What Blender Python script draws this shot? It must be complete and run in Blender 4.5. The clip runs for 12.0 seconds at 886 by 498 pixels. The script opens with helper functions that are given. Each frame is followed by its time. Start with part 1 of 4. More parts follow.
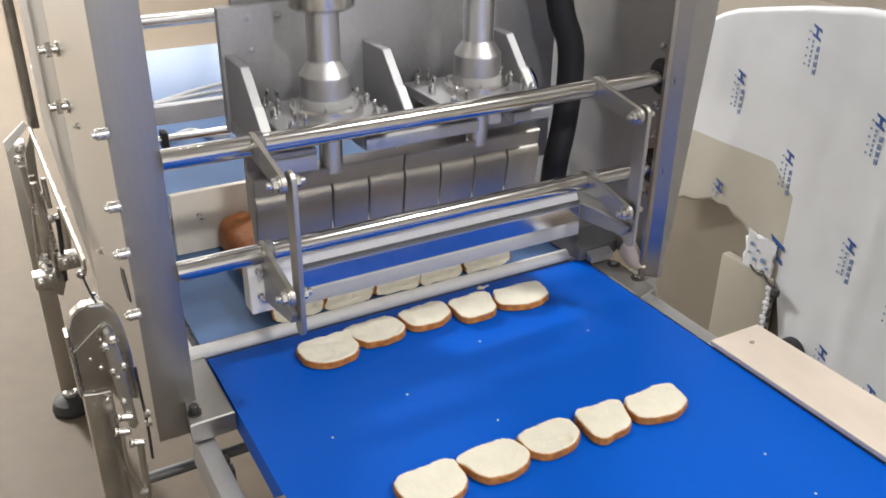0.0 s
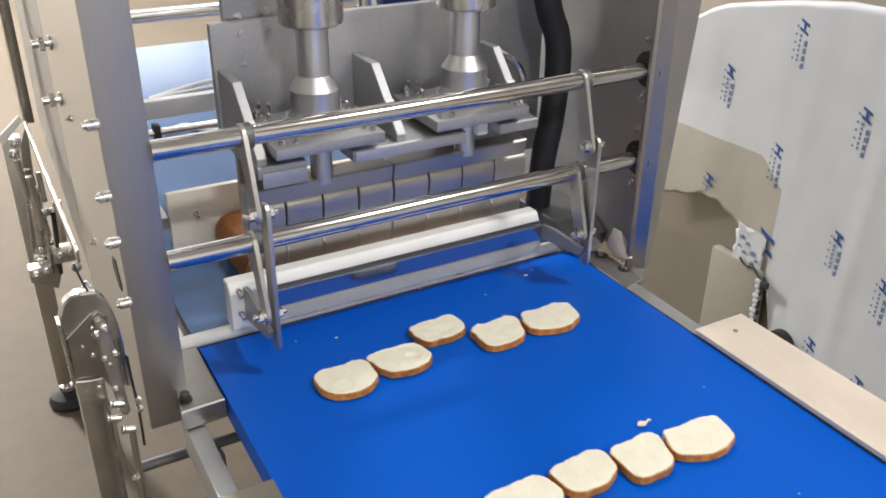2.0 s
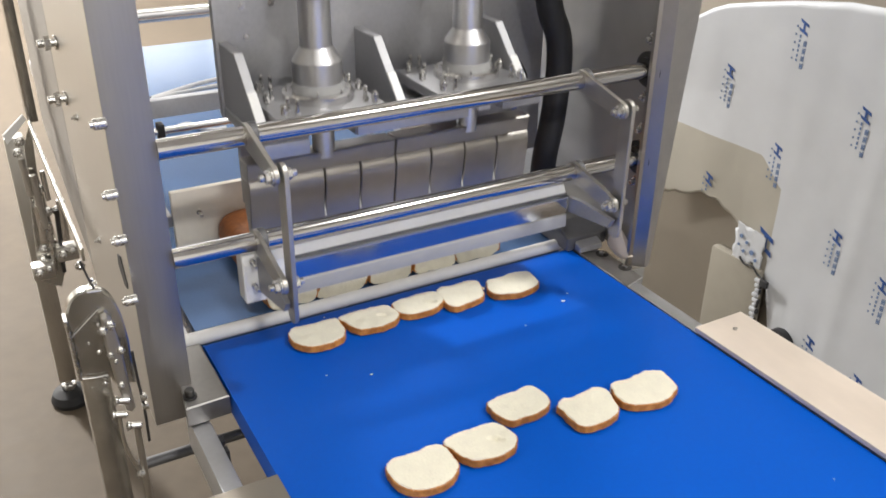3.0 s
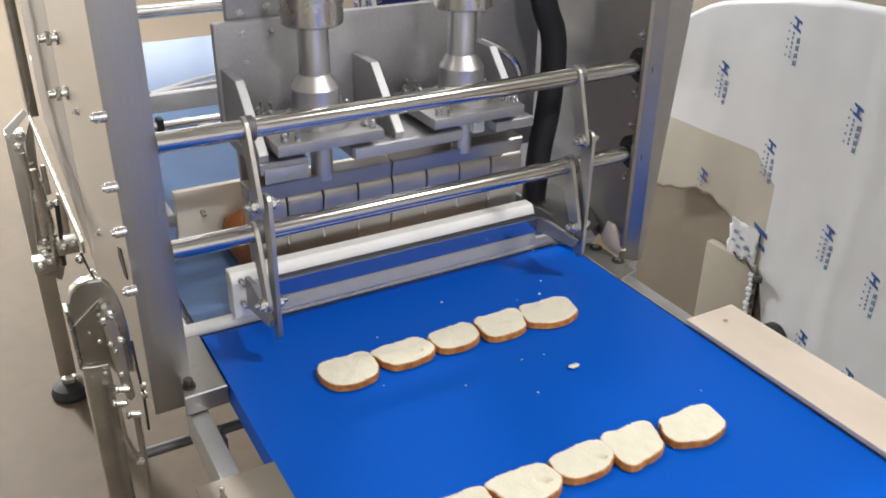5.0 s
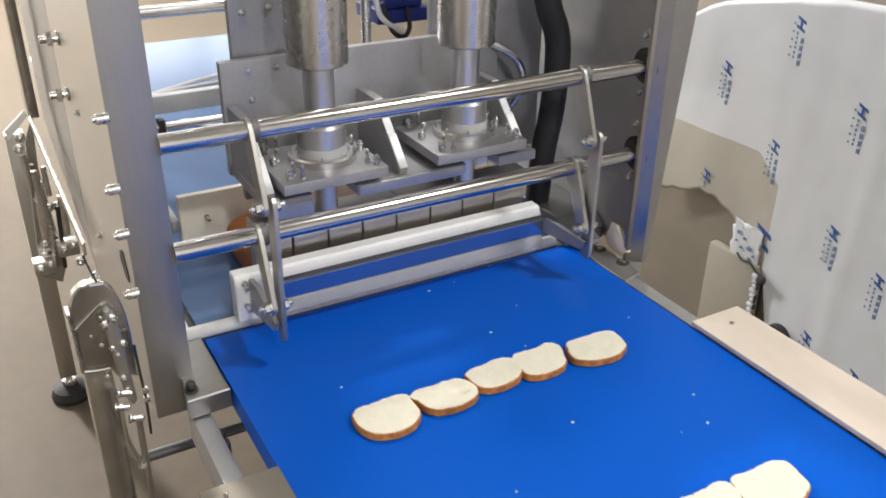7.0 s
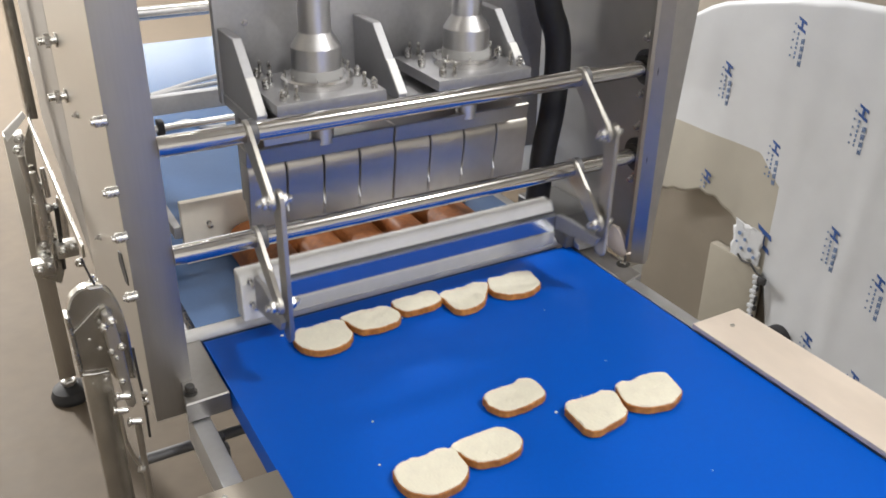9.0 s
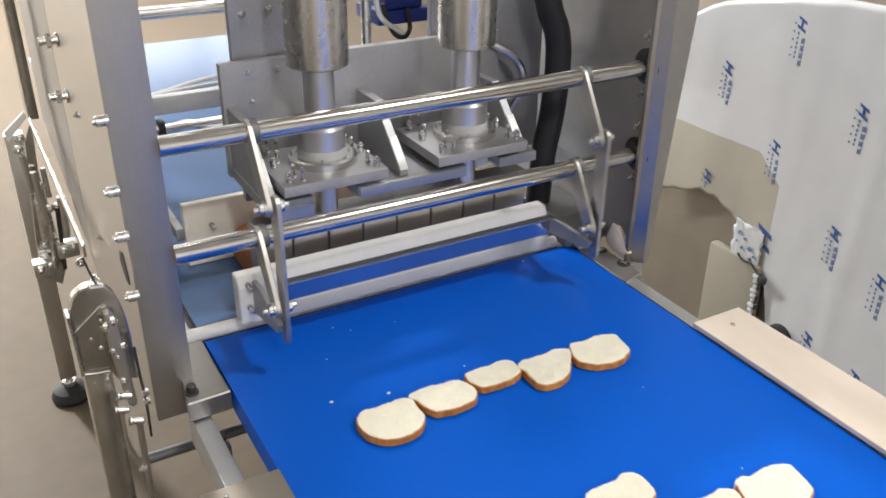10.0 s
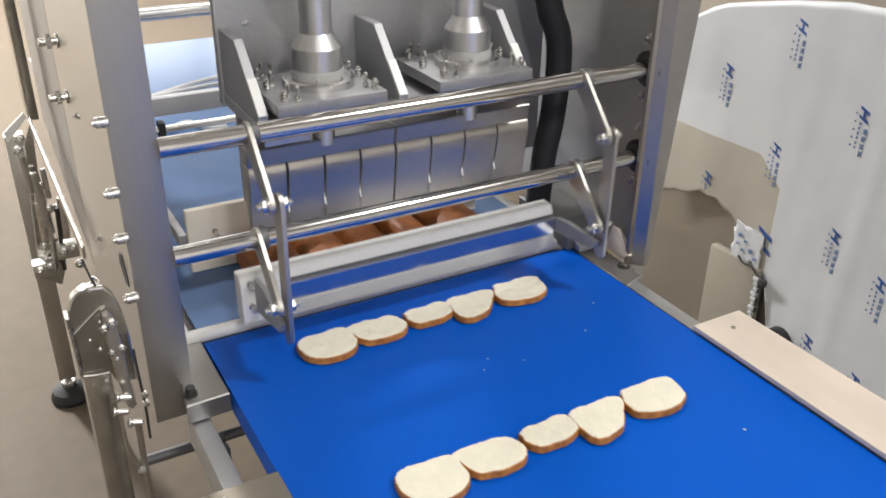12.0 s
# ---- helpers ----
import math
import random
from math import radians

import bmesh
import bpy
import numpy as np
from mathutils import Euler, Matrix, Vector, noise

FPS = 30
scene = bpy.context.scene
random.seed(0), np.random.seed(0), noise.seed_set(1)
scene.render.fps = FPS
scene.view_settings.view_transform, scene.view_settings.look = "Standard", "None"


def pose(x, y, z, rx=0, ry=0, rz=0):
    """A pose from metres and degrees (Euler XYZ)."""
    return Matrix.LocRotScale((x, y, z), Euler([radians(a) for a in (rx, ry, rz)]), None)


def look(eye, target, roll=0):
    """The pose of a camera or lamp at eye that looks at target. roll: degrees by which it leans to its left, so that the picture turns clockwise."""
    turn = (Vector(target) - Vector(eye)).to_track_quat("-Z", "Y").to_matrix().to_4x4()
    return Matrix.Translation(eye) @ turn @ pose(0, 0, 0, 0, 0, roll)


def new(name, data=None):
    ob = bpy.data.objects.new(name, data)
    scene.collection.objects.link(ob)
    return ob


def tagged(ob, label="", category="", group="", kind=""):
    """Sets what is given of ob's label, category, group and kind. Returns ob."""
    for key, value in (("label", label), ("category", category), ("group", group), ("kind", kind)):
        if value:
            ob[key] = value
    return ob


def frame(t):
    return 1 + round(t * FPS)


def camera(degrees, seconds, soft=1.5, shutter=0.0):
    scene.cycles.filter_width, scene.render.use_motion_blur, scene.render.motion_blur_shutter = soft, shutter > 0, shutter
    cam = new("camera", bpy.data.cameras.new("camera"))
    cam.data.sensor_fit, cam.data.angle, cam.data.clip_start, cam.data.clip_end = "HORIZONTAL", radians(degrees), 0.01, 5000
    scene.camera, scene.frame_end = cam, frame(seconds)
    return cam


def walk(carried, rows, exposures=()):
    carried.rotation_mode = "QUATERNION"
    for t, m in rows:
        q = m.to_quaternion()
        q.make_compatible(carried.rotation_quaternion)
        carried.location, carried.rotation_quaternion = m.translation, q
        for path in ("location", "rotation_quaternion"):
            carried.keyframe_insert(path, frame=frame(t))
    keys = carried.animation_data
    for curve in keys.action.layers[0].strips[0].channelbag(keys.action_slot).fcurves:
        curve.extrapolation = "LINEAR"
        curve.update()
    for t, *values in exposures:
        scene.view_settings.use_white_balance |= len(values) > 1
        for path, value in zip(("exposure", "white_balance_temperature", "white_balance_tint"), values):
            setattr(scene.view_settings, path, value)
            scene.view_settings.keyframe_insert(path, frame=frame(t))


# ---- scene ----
cam = camera(53.594, 12.0, soft=1.7, shutter=0.35)
walk(cam, [
    (0, pose(-0.5018, -0.9796, 1.5308, 62.827, -0.633, -29.175)),
    (0.5, pose(-0.4982, -0.9859, 1.5301, 62.780, -0.605, -29.181)),
    (1, pose(-0.4979, -0.9935, 1.5311, 62.725, -0.632, -29.237)),
    (1.5, pose(-0.4972, -1.0008, 1.5303, 62.709, -0.586, -29.217)),
    (2, pose(-0.4981, -1.0047, 1.5304, 62.678, -0.576, -29.252)),
    (2.5, pose(-0.5017, -1.0063, 1.5315, 62.669, -0.606, -29.259)),
    (3, pose(-0.5060, -1.0110, 1.5331, 62.658, -0.637, -29.266)),
    (5, pose(-0.5101, -1.0307, 1.5363, 62.483, -0.731, -29.256)),
    (5.5, pose(-0.5104, -1.0273, 1.5353, 62.507, -0.675, -29.280)),
    (6, pose(-0.5113, -1.0234, 1.5358, 62.508, -0.656, -29.296)),
    (6.5, pose(-0.5125, -1.0219, 1.5347, 62.508, -0.685, -29.302)),
    (7, pose(-0.5113, -1.0199, 1.5340, 62.504, -0.690, -29.319)),
    (9, pose(-0.5087, -1.0152, 1.5355, 62.464, -0.684, -29.330)),
    (9.5, pose(-0.5099, -1.0163, 1.5349, 62.481, -0.661, -29.374)),
    (10, pose(-0.5103, -1.0162, 1.5352, 62.472, -0.629, -29.352)),
    (10.5, pose(-0.5093, -1.0162, 1.5354, 62.514, -0.617, -29.325)),
    (11, pose(-0.5103, -1.0154, 1.5353, 62.487, -0.769, -29.240)),
    (11.5, pose(-0.5103, -1.0156, 1.5363, 62.580, -0.753, -29.286)),
    (12, pose(-0.5089, -1.0141, 1.5358, 62.534, -0.759, -29.273)),
], exposures=((0, 0.08), (0.5, -0.04), (1, 0.02), (3, 0.05), (5, -0.02), (6, 0.08), (6.5, -0.03), (7, 0.04), (9.5, -0.02), (10, 0.07), (11, -0.05), (11.5, 0.05), (12, 0.02)))

# ---- light ----
world = bpy.data.worlds.new("hall_air")
scene.world = world
world.use_nodes = True
world.node_tree.nodes["Background"].inputs[0].default_value = (0.9, 0.95, 1.0, 1)
world.node_tree.nodes["Background"].inputs[1].default_value = 0.3
HALL = (-4.5, 6.5, -5.0, 8.0, 4.6)      # x0, x1, y0, y1, height


def area(name, eye, target, sx, sy, watts, colour=(1, 0.98, 0.95)):
    d = bpy.data.lights.new(name, "AREA")
    d.shape, d.size, d.size_y, d.energy, d.color = "RECTANGLE", sx, sy, watts, colour
    ob = new(name, d)
    ob.matrix_world = look(eye, target)
    return ob


# all unseen: two placed by the shadows, four added to brighten sides and back
LAMPS = ((1.3, -1.45, 66), (0.55, 1.35, 30), (-3.7, 0.6, 20), (-0.5, -3.8, 104), (-1.2, 4.9, 410), (-1.8, 6.8, 360))
for lx, ly, power in LAMPS:
    area("tube_lamp", (lx, ly, 3.72), (lx, ly, 0), 0.34, 0.26, power)

# ---- materials ----


def material(name, colour, rough=0.5, metal=0.0, vary=0.12, scale=6.0, grain=60.0, bump=0.0, stretch=(1, 1, 1),
             rough_vary=0.1, spec=0.5, hue=None, coat=0.0, random_value=0.0):
    m = bpy.data.materials.new(name)
    m.use_nodes = True
    nt = m.node_tree
    n, l = nt.nodes, nt.links
    b = n["Principled BSDF"]
    b.inputs["Metallic"].default_value = metal
    b.inputs["Specular IOR Level"].default_value = spec
    b.inputs["Coat Weight"].default_value = coat
    b.inputs["Coat Roughness"].default_value = 0.25
    tc = n.new("ShaderNodeTexCoord")
    mp = n.new("ShaderNodeMapping")
    mp.inputs["Scale"].default_value = stretch
    l.new(tc.outputs["Object"], mp.inputs["Vector"])
    big, fine = n.new("ShaderNodeTexNoise"), n.new("ShaderNodeTexNoise")
    big.inputs["Scale"].default_value, big.inputs["Detail"].default_value = scale, 4
    fine.inputs["Scale"].default_value, fine.inputs["Detail"].default_value = grain, 6
    l.new(tc.outputs["Object"], big.inputs["Vector"])
    l.new(mp.outputs["Vector"], fine.inputs["Vector"])
    add = n.new("ShaderNodeMath")
    add.operation = "ADD"
    l.new(big.outputs["Fac"], add.inputs[0])
    l.new(fine.outputs["Fac"], add.inputs[1])
    ramp = n.new("ShaderNodeMapRange")
    ramp.inputs["From Min"].default_value, ramp.inputs["From Max"].default_value = 0.6, 1.4
    l.new(add.outputs[0], ramp.inputs["Value"])
    mix = n.new("ShaderNodeMix")
    mix.data_type = "RGBA"
    c2 = hue or colour
    mix.inputs[6].default_value = (*[c * (1 - vary) for c in colour], 1)
    mix.inputs[7].default_value = (*[min(1, c * (1 + vary)) for c in c2], 1)
    l.new(ramp.outputs[0], mix.inputs[0])
    out = mix.outputs[2]
    if random_value:
        info, hsv, mr = n.new("ShaderNodeObjectInfo"), n.new("ShaderNodeHueSaturation"), n.new("ShaderNodeMapRange")
        mr.inputs["To Min"].default_value, mr.inputs["To Max"].default_value = 1 - random_value, 1 + random_value
        l.new(info.outputs["Random"], mr.inputs["Value"])
        l.new(mr.outputs[0], hsv.inputs["Value"])
        l.new(out, hsv.inputs["Color"])
        out = hsv.outputs["Color"]
    l.new(out, b.inputs["Base Color"])
    rr = n.new("ShaderNodeMapRange")
    rr.inputs["To Min"].default_value = max(0.02, rough - rough_vary)
    rr.inputs["To Max"].default_value = min(1, rough + rough_vary)
    l.new(ramp.outputs[0], rr.inputs["Value"])
    l.new(rr.outputs[0], b.inputs["Roughness"])
    if bump:
        bp = n.new("ShaderNodeBump")
        bp.inputs["Strength"].default_value, bp.inputs["Distance"].default_value = bump, 0.002
        l.new(fine.outputs["Fac"], bp.inputs["Height"])
        l.new(bp.outputs[0], b.inputs["Normal"])
    return m


PLATE = material("satin_steel_plate", (0.36, 0.35, 0.34), 0.5, 1.0, 0.12, 8, 120, 0.05)
STEEL = material("brushed_stainless", (0.52, 0.50, 0.465), 0.40, 1.0, 0.13, 3, 90, 0.03, (6, 6, 0.4), 0.08)
POST = material("brushed_stainless_post", (0.42, 0.41, 0.40), 0.48, 1.0, 0.07, 7, 60, 0.015, (6, 6, 0.3), 0.05)
FLANGE = material("folded_stainless_flange", (0.45, 0.43, 0.405), 0.32, 1.0, 0.08, 5, 60, 0.0, (1, 1, 1), 0.05)
INNER = material("dull_inner_plate_steel", (0.47, 0.455, 0.43), 0.43, 0.65, 0.08, 4, 30, 0.0, (1, 1, 1), 0.03)
CAN = material("drawn_steel_can", (0.62, 0.60, 0.575), 0.27, 1.0, 0.06, 8, 60, 0.0, (1, 1, 1), 0.05)
GLEAM = material("dark_mirror_steel", (0.48, 0.465, 0.43), 0.22, 0.95, 0.25, 14, 50, 0.06, (1, 1, 1), 0.06)
POLISHED = material("polished_stainless", (0.70, 0.69, 0.68), 0.25, 1.0, 0.06, 8, 60, 0.0, (1, 1, 1), 0.05)
ROD = material("ground_steel_rod", (0.58, 0.565, 0.55), 0.15, 1.0, 0.06, 8, 60, 0.0, (1, 1, 1), 0.03)
BOLTS = material("bright_bolt_steel", (0.66, 0.65, 0.63), 0.27, 1.0, 0.1, 30, 200, 0.0, (1, 1, 1), 0.08)
MIRROR = material("mirror_stainless", (0.60, 0.61, 0.64), 0.13, 1.0, 0.05, 8, 60, 0.0, (1, 1, 1), 0.04)
GREY = material("blasted_grey_steel", (0.42, 0.42, 0.435), 0.5, 0.7, 0.12, 10, 160, 0.06)
GREY_DARK = material("dark_grey_steel", (0.15, 0.15, 0.155), 0.55, 0.6, 0.15, 10, 160, 0.05)
ALU = material("milled_aluminium", (0.52, 0.53, 0.55), 0.42, 0.9, 0.08, 12, 150, 0.05)
BLADE = material("titanium_blade", (0.50, 0.475, 0.44), 0.36, 1.0, 0.08, 9, 60, 0.0, (1, 1, 1), 0.05)
TURNED = material("turned_aluminium", (0.68, 0.68, 0.69), 0.36, 1.0, 0.05, 12, 200, 0.0, (1, 1, 1), 0.04)
DARKSTEEL = material("dark_bearing_steel", (0.07, 0.068, 0.066), 0.4, 0.7, 0.2, 20, 100)
BELT_IN = material("glossy_blue_belt", (0.09, 0.165, 0.33), 0.2, 0.0, 0.05, 4, 220, 0.0, (1, 1, 1), 0.04, 0.5)
CREAM = material("cream_plastic", (0.92, 0.86, 0.75), 0.5, 0.0, 0.05, 14, 90)
BELT = material("blue_belt", (0.0004, 0.096, 0.56), 0.45, 0.0, 0.05, 4, 220, 0.0, (1, 1, 1), 0.05, 0.10)
HDPE = material("white_plastic", (0.82, 0.815, 0.80), 0.42, 0.0, 0.05, 14, 90, 0.05)
CRUMB = material("bread_crumb", (0.80, 0.76, 0.635), 0.9, 0.0, 0.06, 45, 420, 0.8, (1, 1, 1), 0.05, 0.2, (0.80, 0.765, 0.63), 0, 0.03)
CRUST = material("bread_crust", (0.35, 0.115, 0.023), 0.6, 0.0, 0.35, 30, 150, 0.3, (1, 1, 1), 0.1, 0.3, (0.52, 0.23, 0.058), 0, 0.12)
LOAF = material("loaf_crust", (0.24, 0.075, 0.022), 0.55, 0.0, 0.3, 25, 130, 0.3, (1, 1, 1), 0.1, 0.3, (0.34, 0.12, 0.035))
CONCRETE = material("concrete_floor", (0.134, 0.107, 0.079), 0.55, 0.0, 0.16, 1.7, 16, 0.02, (1, 1, 1), 0.06, 0.12)
PLASTER = material("painted_wall", (0.72, 0.71, 0.68), 0.8, 0.0, 0.05, 1, 30, 0.03)
RUBBER = material("black_rubber", (0.018, 0.018, 0.02), 0.6, 0.0, 0.2, 20, 100, 0.1)
DARK = material("dark_slot", (0.03, 0.03, 0.032), 0.6, 0.0, 0.2, 20, 100)
FILM = material("white_protective_film", (0.565, 0.58, 0.608), 0.38, 0.0, 0.05, 3, 14, 0.0, (1, 1, 1), 0.1)
INK = material("blue_print", (0.03, 0.085, 0.28), 0.4, 0.0, 0.1, 20, 60)
INK_PALE = material("grey_blue_print", (0.15, 0.22, 0.38), 0.4, 0.0, 0.1, 20, 60)
BODY = material("cabinet_steel", (0.27, 0.24, 0.20), 0.5, 0.6, 0.08, 2, 40, 0.03)
BOARD = material("pale_board", (0.72, 0.625, 0.535), 0.55, 0.0, 0.11, 9, 30, 0.05, (1, 0.3, 1), 0.1)
BEIGE = material("beige_box", (0.32, 0.295, 0.245), 0.55, 0.0, 0.06, 6, 40)
MOTOR = material("blue_motor_paint", (0.01, 0.025, 0.20), 0.35, 0.0, 0.1, 20, 60)
CABLE = material("white_cable", (0.7, 0.7, 0.7), 0.5, 0.0, 0.05, 20, 60)
FILM_SHADED = material("shaded_film", (0.41, 0.385, 0.33), 0.4, 0.0, 0.05, 3, 14, 0.0, (1, 1, 1), 0.1)
NYLON = material("milky_nylon", (0.40, 0.40, 0.40), 0.4, 0.0, 0.06, 20, 90)

# ---- shapes ----


def box(bm, x0, x1, y0, y1, z0, z1, bevel=0.0, m=None):
    vs = [bm.verts.new((x, y, z)) for x in (x0, x1) for y in (y0, y1) for z in (z0, z1)]
    fs = [bm.faces.new([vs[i] for i in f]) for f in
          ((0, 1, 3, 2), (4, 6, 7, 5), (0, 4, 5, 1), (2, 3, 7, 6), (0, 2, 6, 4), (1, 5, 7, 3))]
    if m is not None:
        bmesh.ops.transform(bm, matrix=m, verts=vs)
    if bevel:
        es = list({e for f in fs for e in f.edges})
        bmesh.ops.bevel(bm, geom=es, offset=bevel, segments=2, affect="EDGES", profile=0.6)
    return bm


def tube(bm, p0, p1, r0, r1=None, seg=24, bevel=0.0):
    """A round bar from p0 to p1."""
    p0, p1 = Vector(p0), Vector(p1)
    r1 = r0 if r1 is None else r1
    q = (p1 - p0).to_track_quat("Z", "Y").to_matrix()
    prof = [(0, r0), (1, r1)]
    lathe(bm, [(0.0, z * (p1 - p0).length) if r is None else (r, z * (p1 - p0).length) for z, r in prof], p0, q, seg, bevel)
    return bm


def lathe(bm, prof, at=(0, 0, 0), q=None, seg=28, bevel=0.0):
    """A turned body: prof holds (radius, height) from one end to the other, closed at both ends."""
    q = q or Matrix.Identity(3)
    at = Vector(at)
    pr = list(prof)
    if bevel:
        (ra, za), (rb, zb) = pr[0], pr[-1]
        pr = [(ra - bevel, za), (ra, za + bevel)] + pr[1:-1] + [(rb, zb - bevel), (rb - bevel, zb)]
    rings = []
    for r, z in pr:
        rings.append([bm.verts.new(at + q @ Vector((r * math.cos(a), r * math.sin(a), z)))
                      for a in (2 * math.pi * i / seg for i in range(seg))])
    for a, b in zip(rings, rings[1:]):
        for i in range(seg):
            f = bm.faces.new((a[i], a[(i + 1) % seg], b[(i + 1) % seg], b[i]))
            f.smooth = True
    bm.faces.new(rings[0][::-1])
    bm.faces.new(rings[-1])
    return bm


def prism(bm, outline, axis, a, b, bevel=0.0):
    """A plate of that outline (pairs in the two other axes), from a to b along axis."""
    def at(p, v):
        return {"x": (v, p[0], p[1]), "y": (p[0], v, p[1]), "z": (p[0], p[1], v)}[axis]
    lo = [bm.verts.new(at(p, a)) for p in outline]
    hi = [bm.verts.new(at(p, b)) for p in outline]
    n = len(outline)
    fs = [bm.faces.new(lo[::-1]), bm.faces.new(hi)]
    fs += [bm.faces.new((lo[i], lo[(i + 1) % n], hi[(i + 1) % n], hi[i])) for i in range(n)]
    bmesh.ops.recalc_face_normals(bm, faces=fs)
    if bevel:
        es = list({e for f in fs[:2] for e in f.edges})
        bmesh.ops.bevel(bm, geom=es, offset=bevel, segments=1, affect="EDGES")
    return bm


def sweep(bm, points, r, seg=12):
    """A round hose or cable along points."""
    pts = [Vector(p) for p in points]
    rings = []
    whole = pts[-1] - pts[0]
    ref = min((Vector((1, 0, 0)), Vector((0, 1, 0)), Vector((0, 0, 1))), key=lambda v: abs(v.dot(whole)))
    for i, p in enumerate(pts):
        d = (pts[min(i + 1, len(pts) - 1)] - pts[max(i - 1, 0)]).normalized()
        u = d.cross(ref).normalized()
        w = d.cross(u)
        rings.append([bm.verts.new(p + u * (r * math.cos(a)) + w * (r * math.sin(a)))
                      for a in (2 * math.pi * k / seg for k in range(seg))])
    for a, b in zip(rings, rings[1:]):
        for i in range(seg):
            bm.faces.new((a[i], a[(i + 1) % seg], b[(i + 1) % seg], b[i])).smooth = True
    bm.faces.new(rings[0][::-1])
    bm.faces.new(rings[-1])
    return bm


def bow(points, steps=8):
    """Points of a smooth line through those given."""
    pts = [Vector(p) for p in points]
    pts = [pts[0] * 2 - pts[1]] + pts + [pts[-1] * 2 - pts[-2]]
    out = []
    for a, b, c, d in zip(pts, pts[1:], pts[2:], pts[3:]):
        for k in range(steps):
            t = k / steps
            out.append(0.5 * (2 * b + (c - a) * t + (2 * a - 5 * b + 4 * c - d) * t * t + (3 * b - a - 3 * c + d) * t ** 3))
    return out + [pts[-2]]


def mesh(name, bm, mat):
    me = bpy.data.meshes.new(name)
    bmesh.ops.recalc_face_normals(bm, faces=bm.faces[:])
    bm.to_mesh(me)
    bm.free()
    me.materials.append(mat)
    me.set_sharp_from_angle(angle=radians(24))
    return me


def part(name, bm, mat, parent=None, label=""):
    ob = new(name, mesh(name, bm, mat))
    if parent:
        ob.parent = parent
    return tagged(ob, label)


def share(name, data, parent, m, label=""):
    ob = new(name, data)
    ob.parent = parent
    ob.matrix_basis = m
    return tagged(ob, label)


def thing(name, label, category, group=""):
    return tagged(new(name), label, category, group)


def B():
    return bmesh.new()


def slab(name, label, mat, *sizes):
    return tagged(part(name, box(B(), *sizes), mat), label, name.split("_")[0], kind="structure")


# ---- hall ----
hx0, hx1, hy0, hy1, hz = HALL
slab("floor", "smooth beige-grey concrete workshop floor", CONCRETE, hx0, hx1, hy0, hy1, -0.2, 0)
slab("ceiling", "pale painted workshop ceiling", PLASTER, hx0, hx1, hy0, hy1, hz, hz + 0.2)
slab("wall_west", "plain pale painted workshop wall", PLASTER, hx0 - 0.2, hx0, hy0, hy1, 0, hz)
slab("wall_east", "plain pale painted workshop wall", PLASTER, hx1, hx1 + 0.2, hy0, hy1, 0, hz)
slab("wall_south", "plain pale painted workshop wall", PLASTER, hx0 - 0.2, hx1 + 0.2, hy0 - 0.2, hy0, 0, hz)
# unseen window, added so the infeed belt and steel have brightness to reflect
WX0, WX1, WZ0, WZ1 = -3.2, 4.2, 1.5, 3.7
slab("wall_north", "plain pale painted workshop wall", PLASTER, hx0 - 0.2, hx1 + 0.2, hy1, hy1 + 0.2, 0, WZ0)
slab("wall_north_top", "plain pale painted workshop wall", PLASTER, hx0 - 0.2, hx1 + 0.2, hy1, hy1 + 0.2, WZ1, hz)
slab("wall_north_west", "plain pale painted workshop wall", PLASTER, hx0 - 0.2, WX0, hy1, hy1 + 0.2, WZ0, WZ1)
slab("wall_north_east", "plain pale painted workshop wall", PLASTER, WX1, hx1 + 0.2, hy1, hy1 + 0.2, WZ0, WZ1)
GLOW = bpy.data.materials.new("added_glow")
GLOW.use_nodes = True
GLOW.node_tree.nodes["Principled BSDF"].inputs["Emission Color"].default_value = (0.92, 0.96, 1.0, 1)
GLOW.node_tree.nodes["Principled BSDF"].inputs["Emission Strength"].default_value = 2.3
bm = box(B(), WX0, WX1, hy1 + 0.05, hy1 + 0.11, WZ0, WZ0 + 0.07)
box(bm, WX0, WX1, hy1 + 0.05, hy1 + 0.11, WZ1 - 0.07, WZ1)
window = tagged(part("window_1", bm, ALU), "wide unseen glowing window added to brighten reflections", "window", kind="structure")
for k in range(6):
    a = WX0 + (WX1 - WX0) * k / 6
    part("pane", box(B(), a + 0.03, a + (WX1 - WX0) / 6 - 0.03, hy1 + 0.07, hy1 + 0.09, WZ0 + 0.07, WZ1 - 0.07), GLOW, window)
    part("mullion", box(B(), a - 0.03, a + 0.03, hy1 + 0.05, hy1 + 0.11, WZ0 + 0.07, WZ1 - 0.07), ALU, window)

# ---- hardware ----
Q_X = Matrix.Rotation(radians(90), 3, "Y")


def hex_bolt():
    bm = B()
    lathe(bm, [(0.0095, 0), (0.0095, 0.002)], seg=20)
    lathe(bm, [(0.0075, 0.002), (0.0075, 0.008)], seg=6, bevel=0.0006)
    lathe(bm, [(0.0040, 0.008), (0.0040, 0.014)], seg=12, bevel=0.0006)
    return mesh("bolt", bm, BOLTS)


def cap_screw():
    bm = B()
    lathe(bm, [(0.0060, 0), (0.0060, 0.0140)], seg=18, bevel=0.0010)
    lathe(bm, [(0.0038, 0.0135), (0.0038, 0.0170)], seg=14, bevel=0.0006)
    return mesh("bolt", bm, BOLTS)


def stud():
    bm = B()
    lathe(bm, [(0.0042, 0), (0.0042, 0.004)], seg=6)
    lathe(bm, [(0.0026, 0.004), (0.0026, 0.019)], seg=10, bevel=0.0005)
    return mesh("bolt", bm, BOLTS)


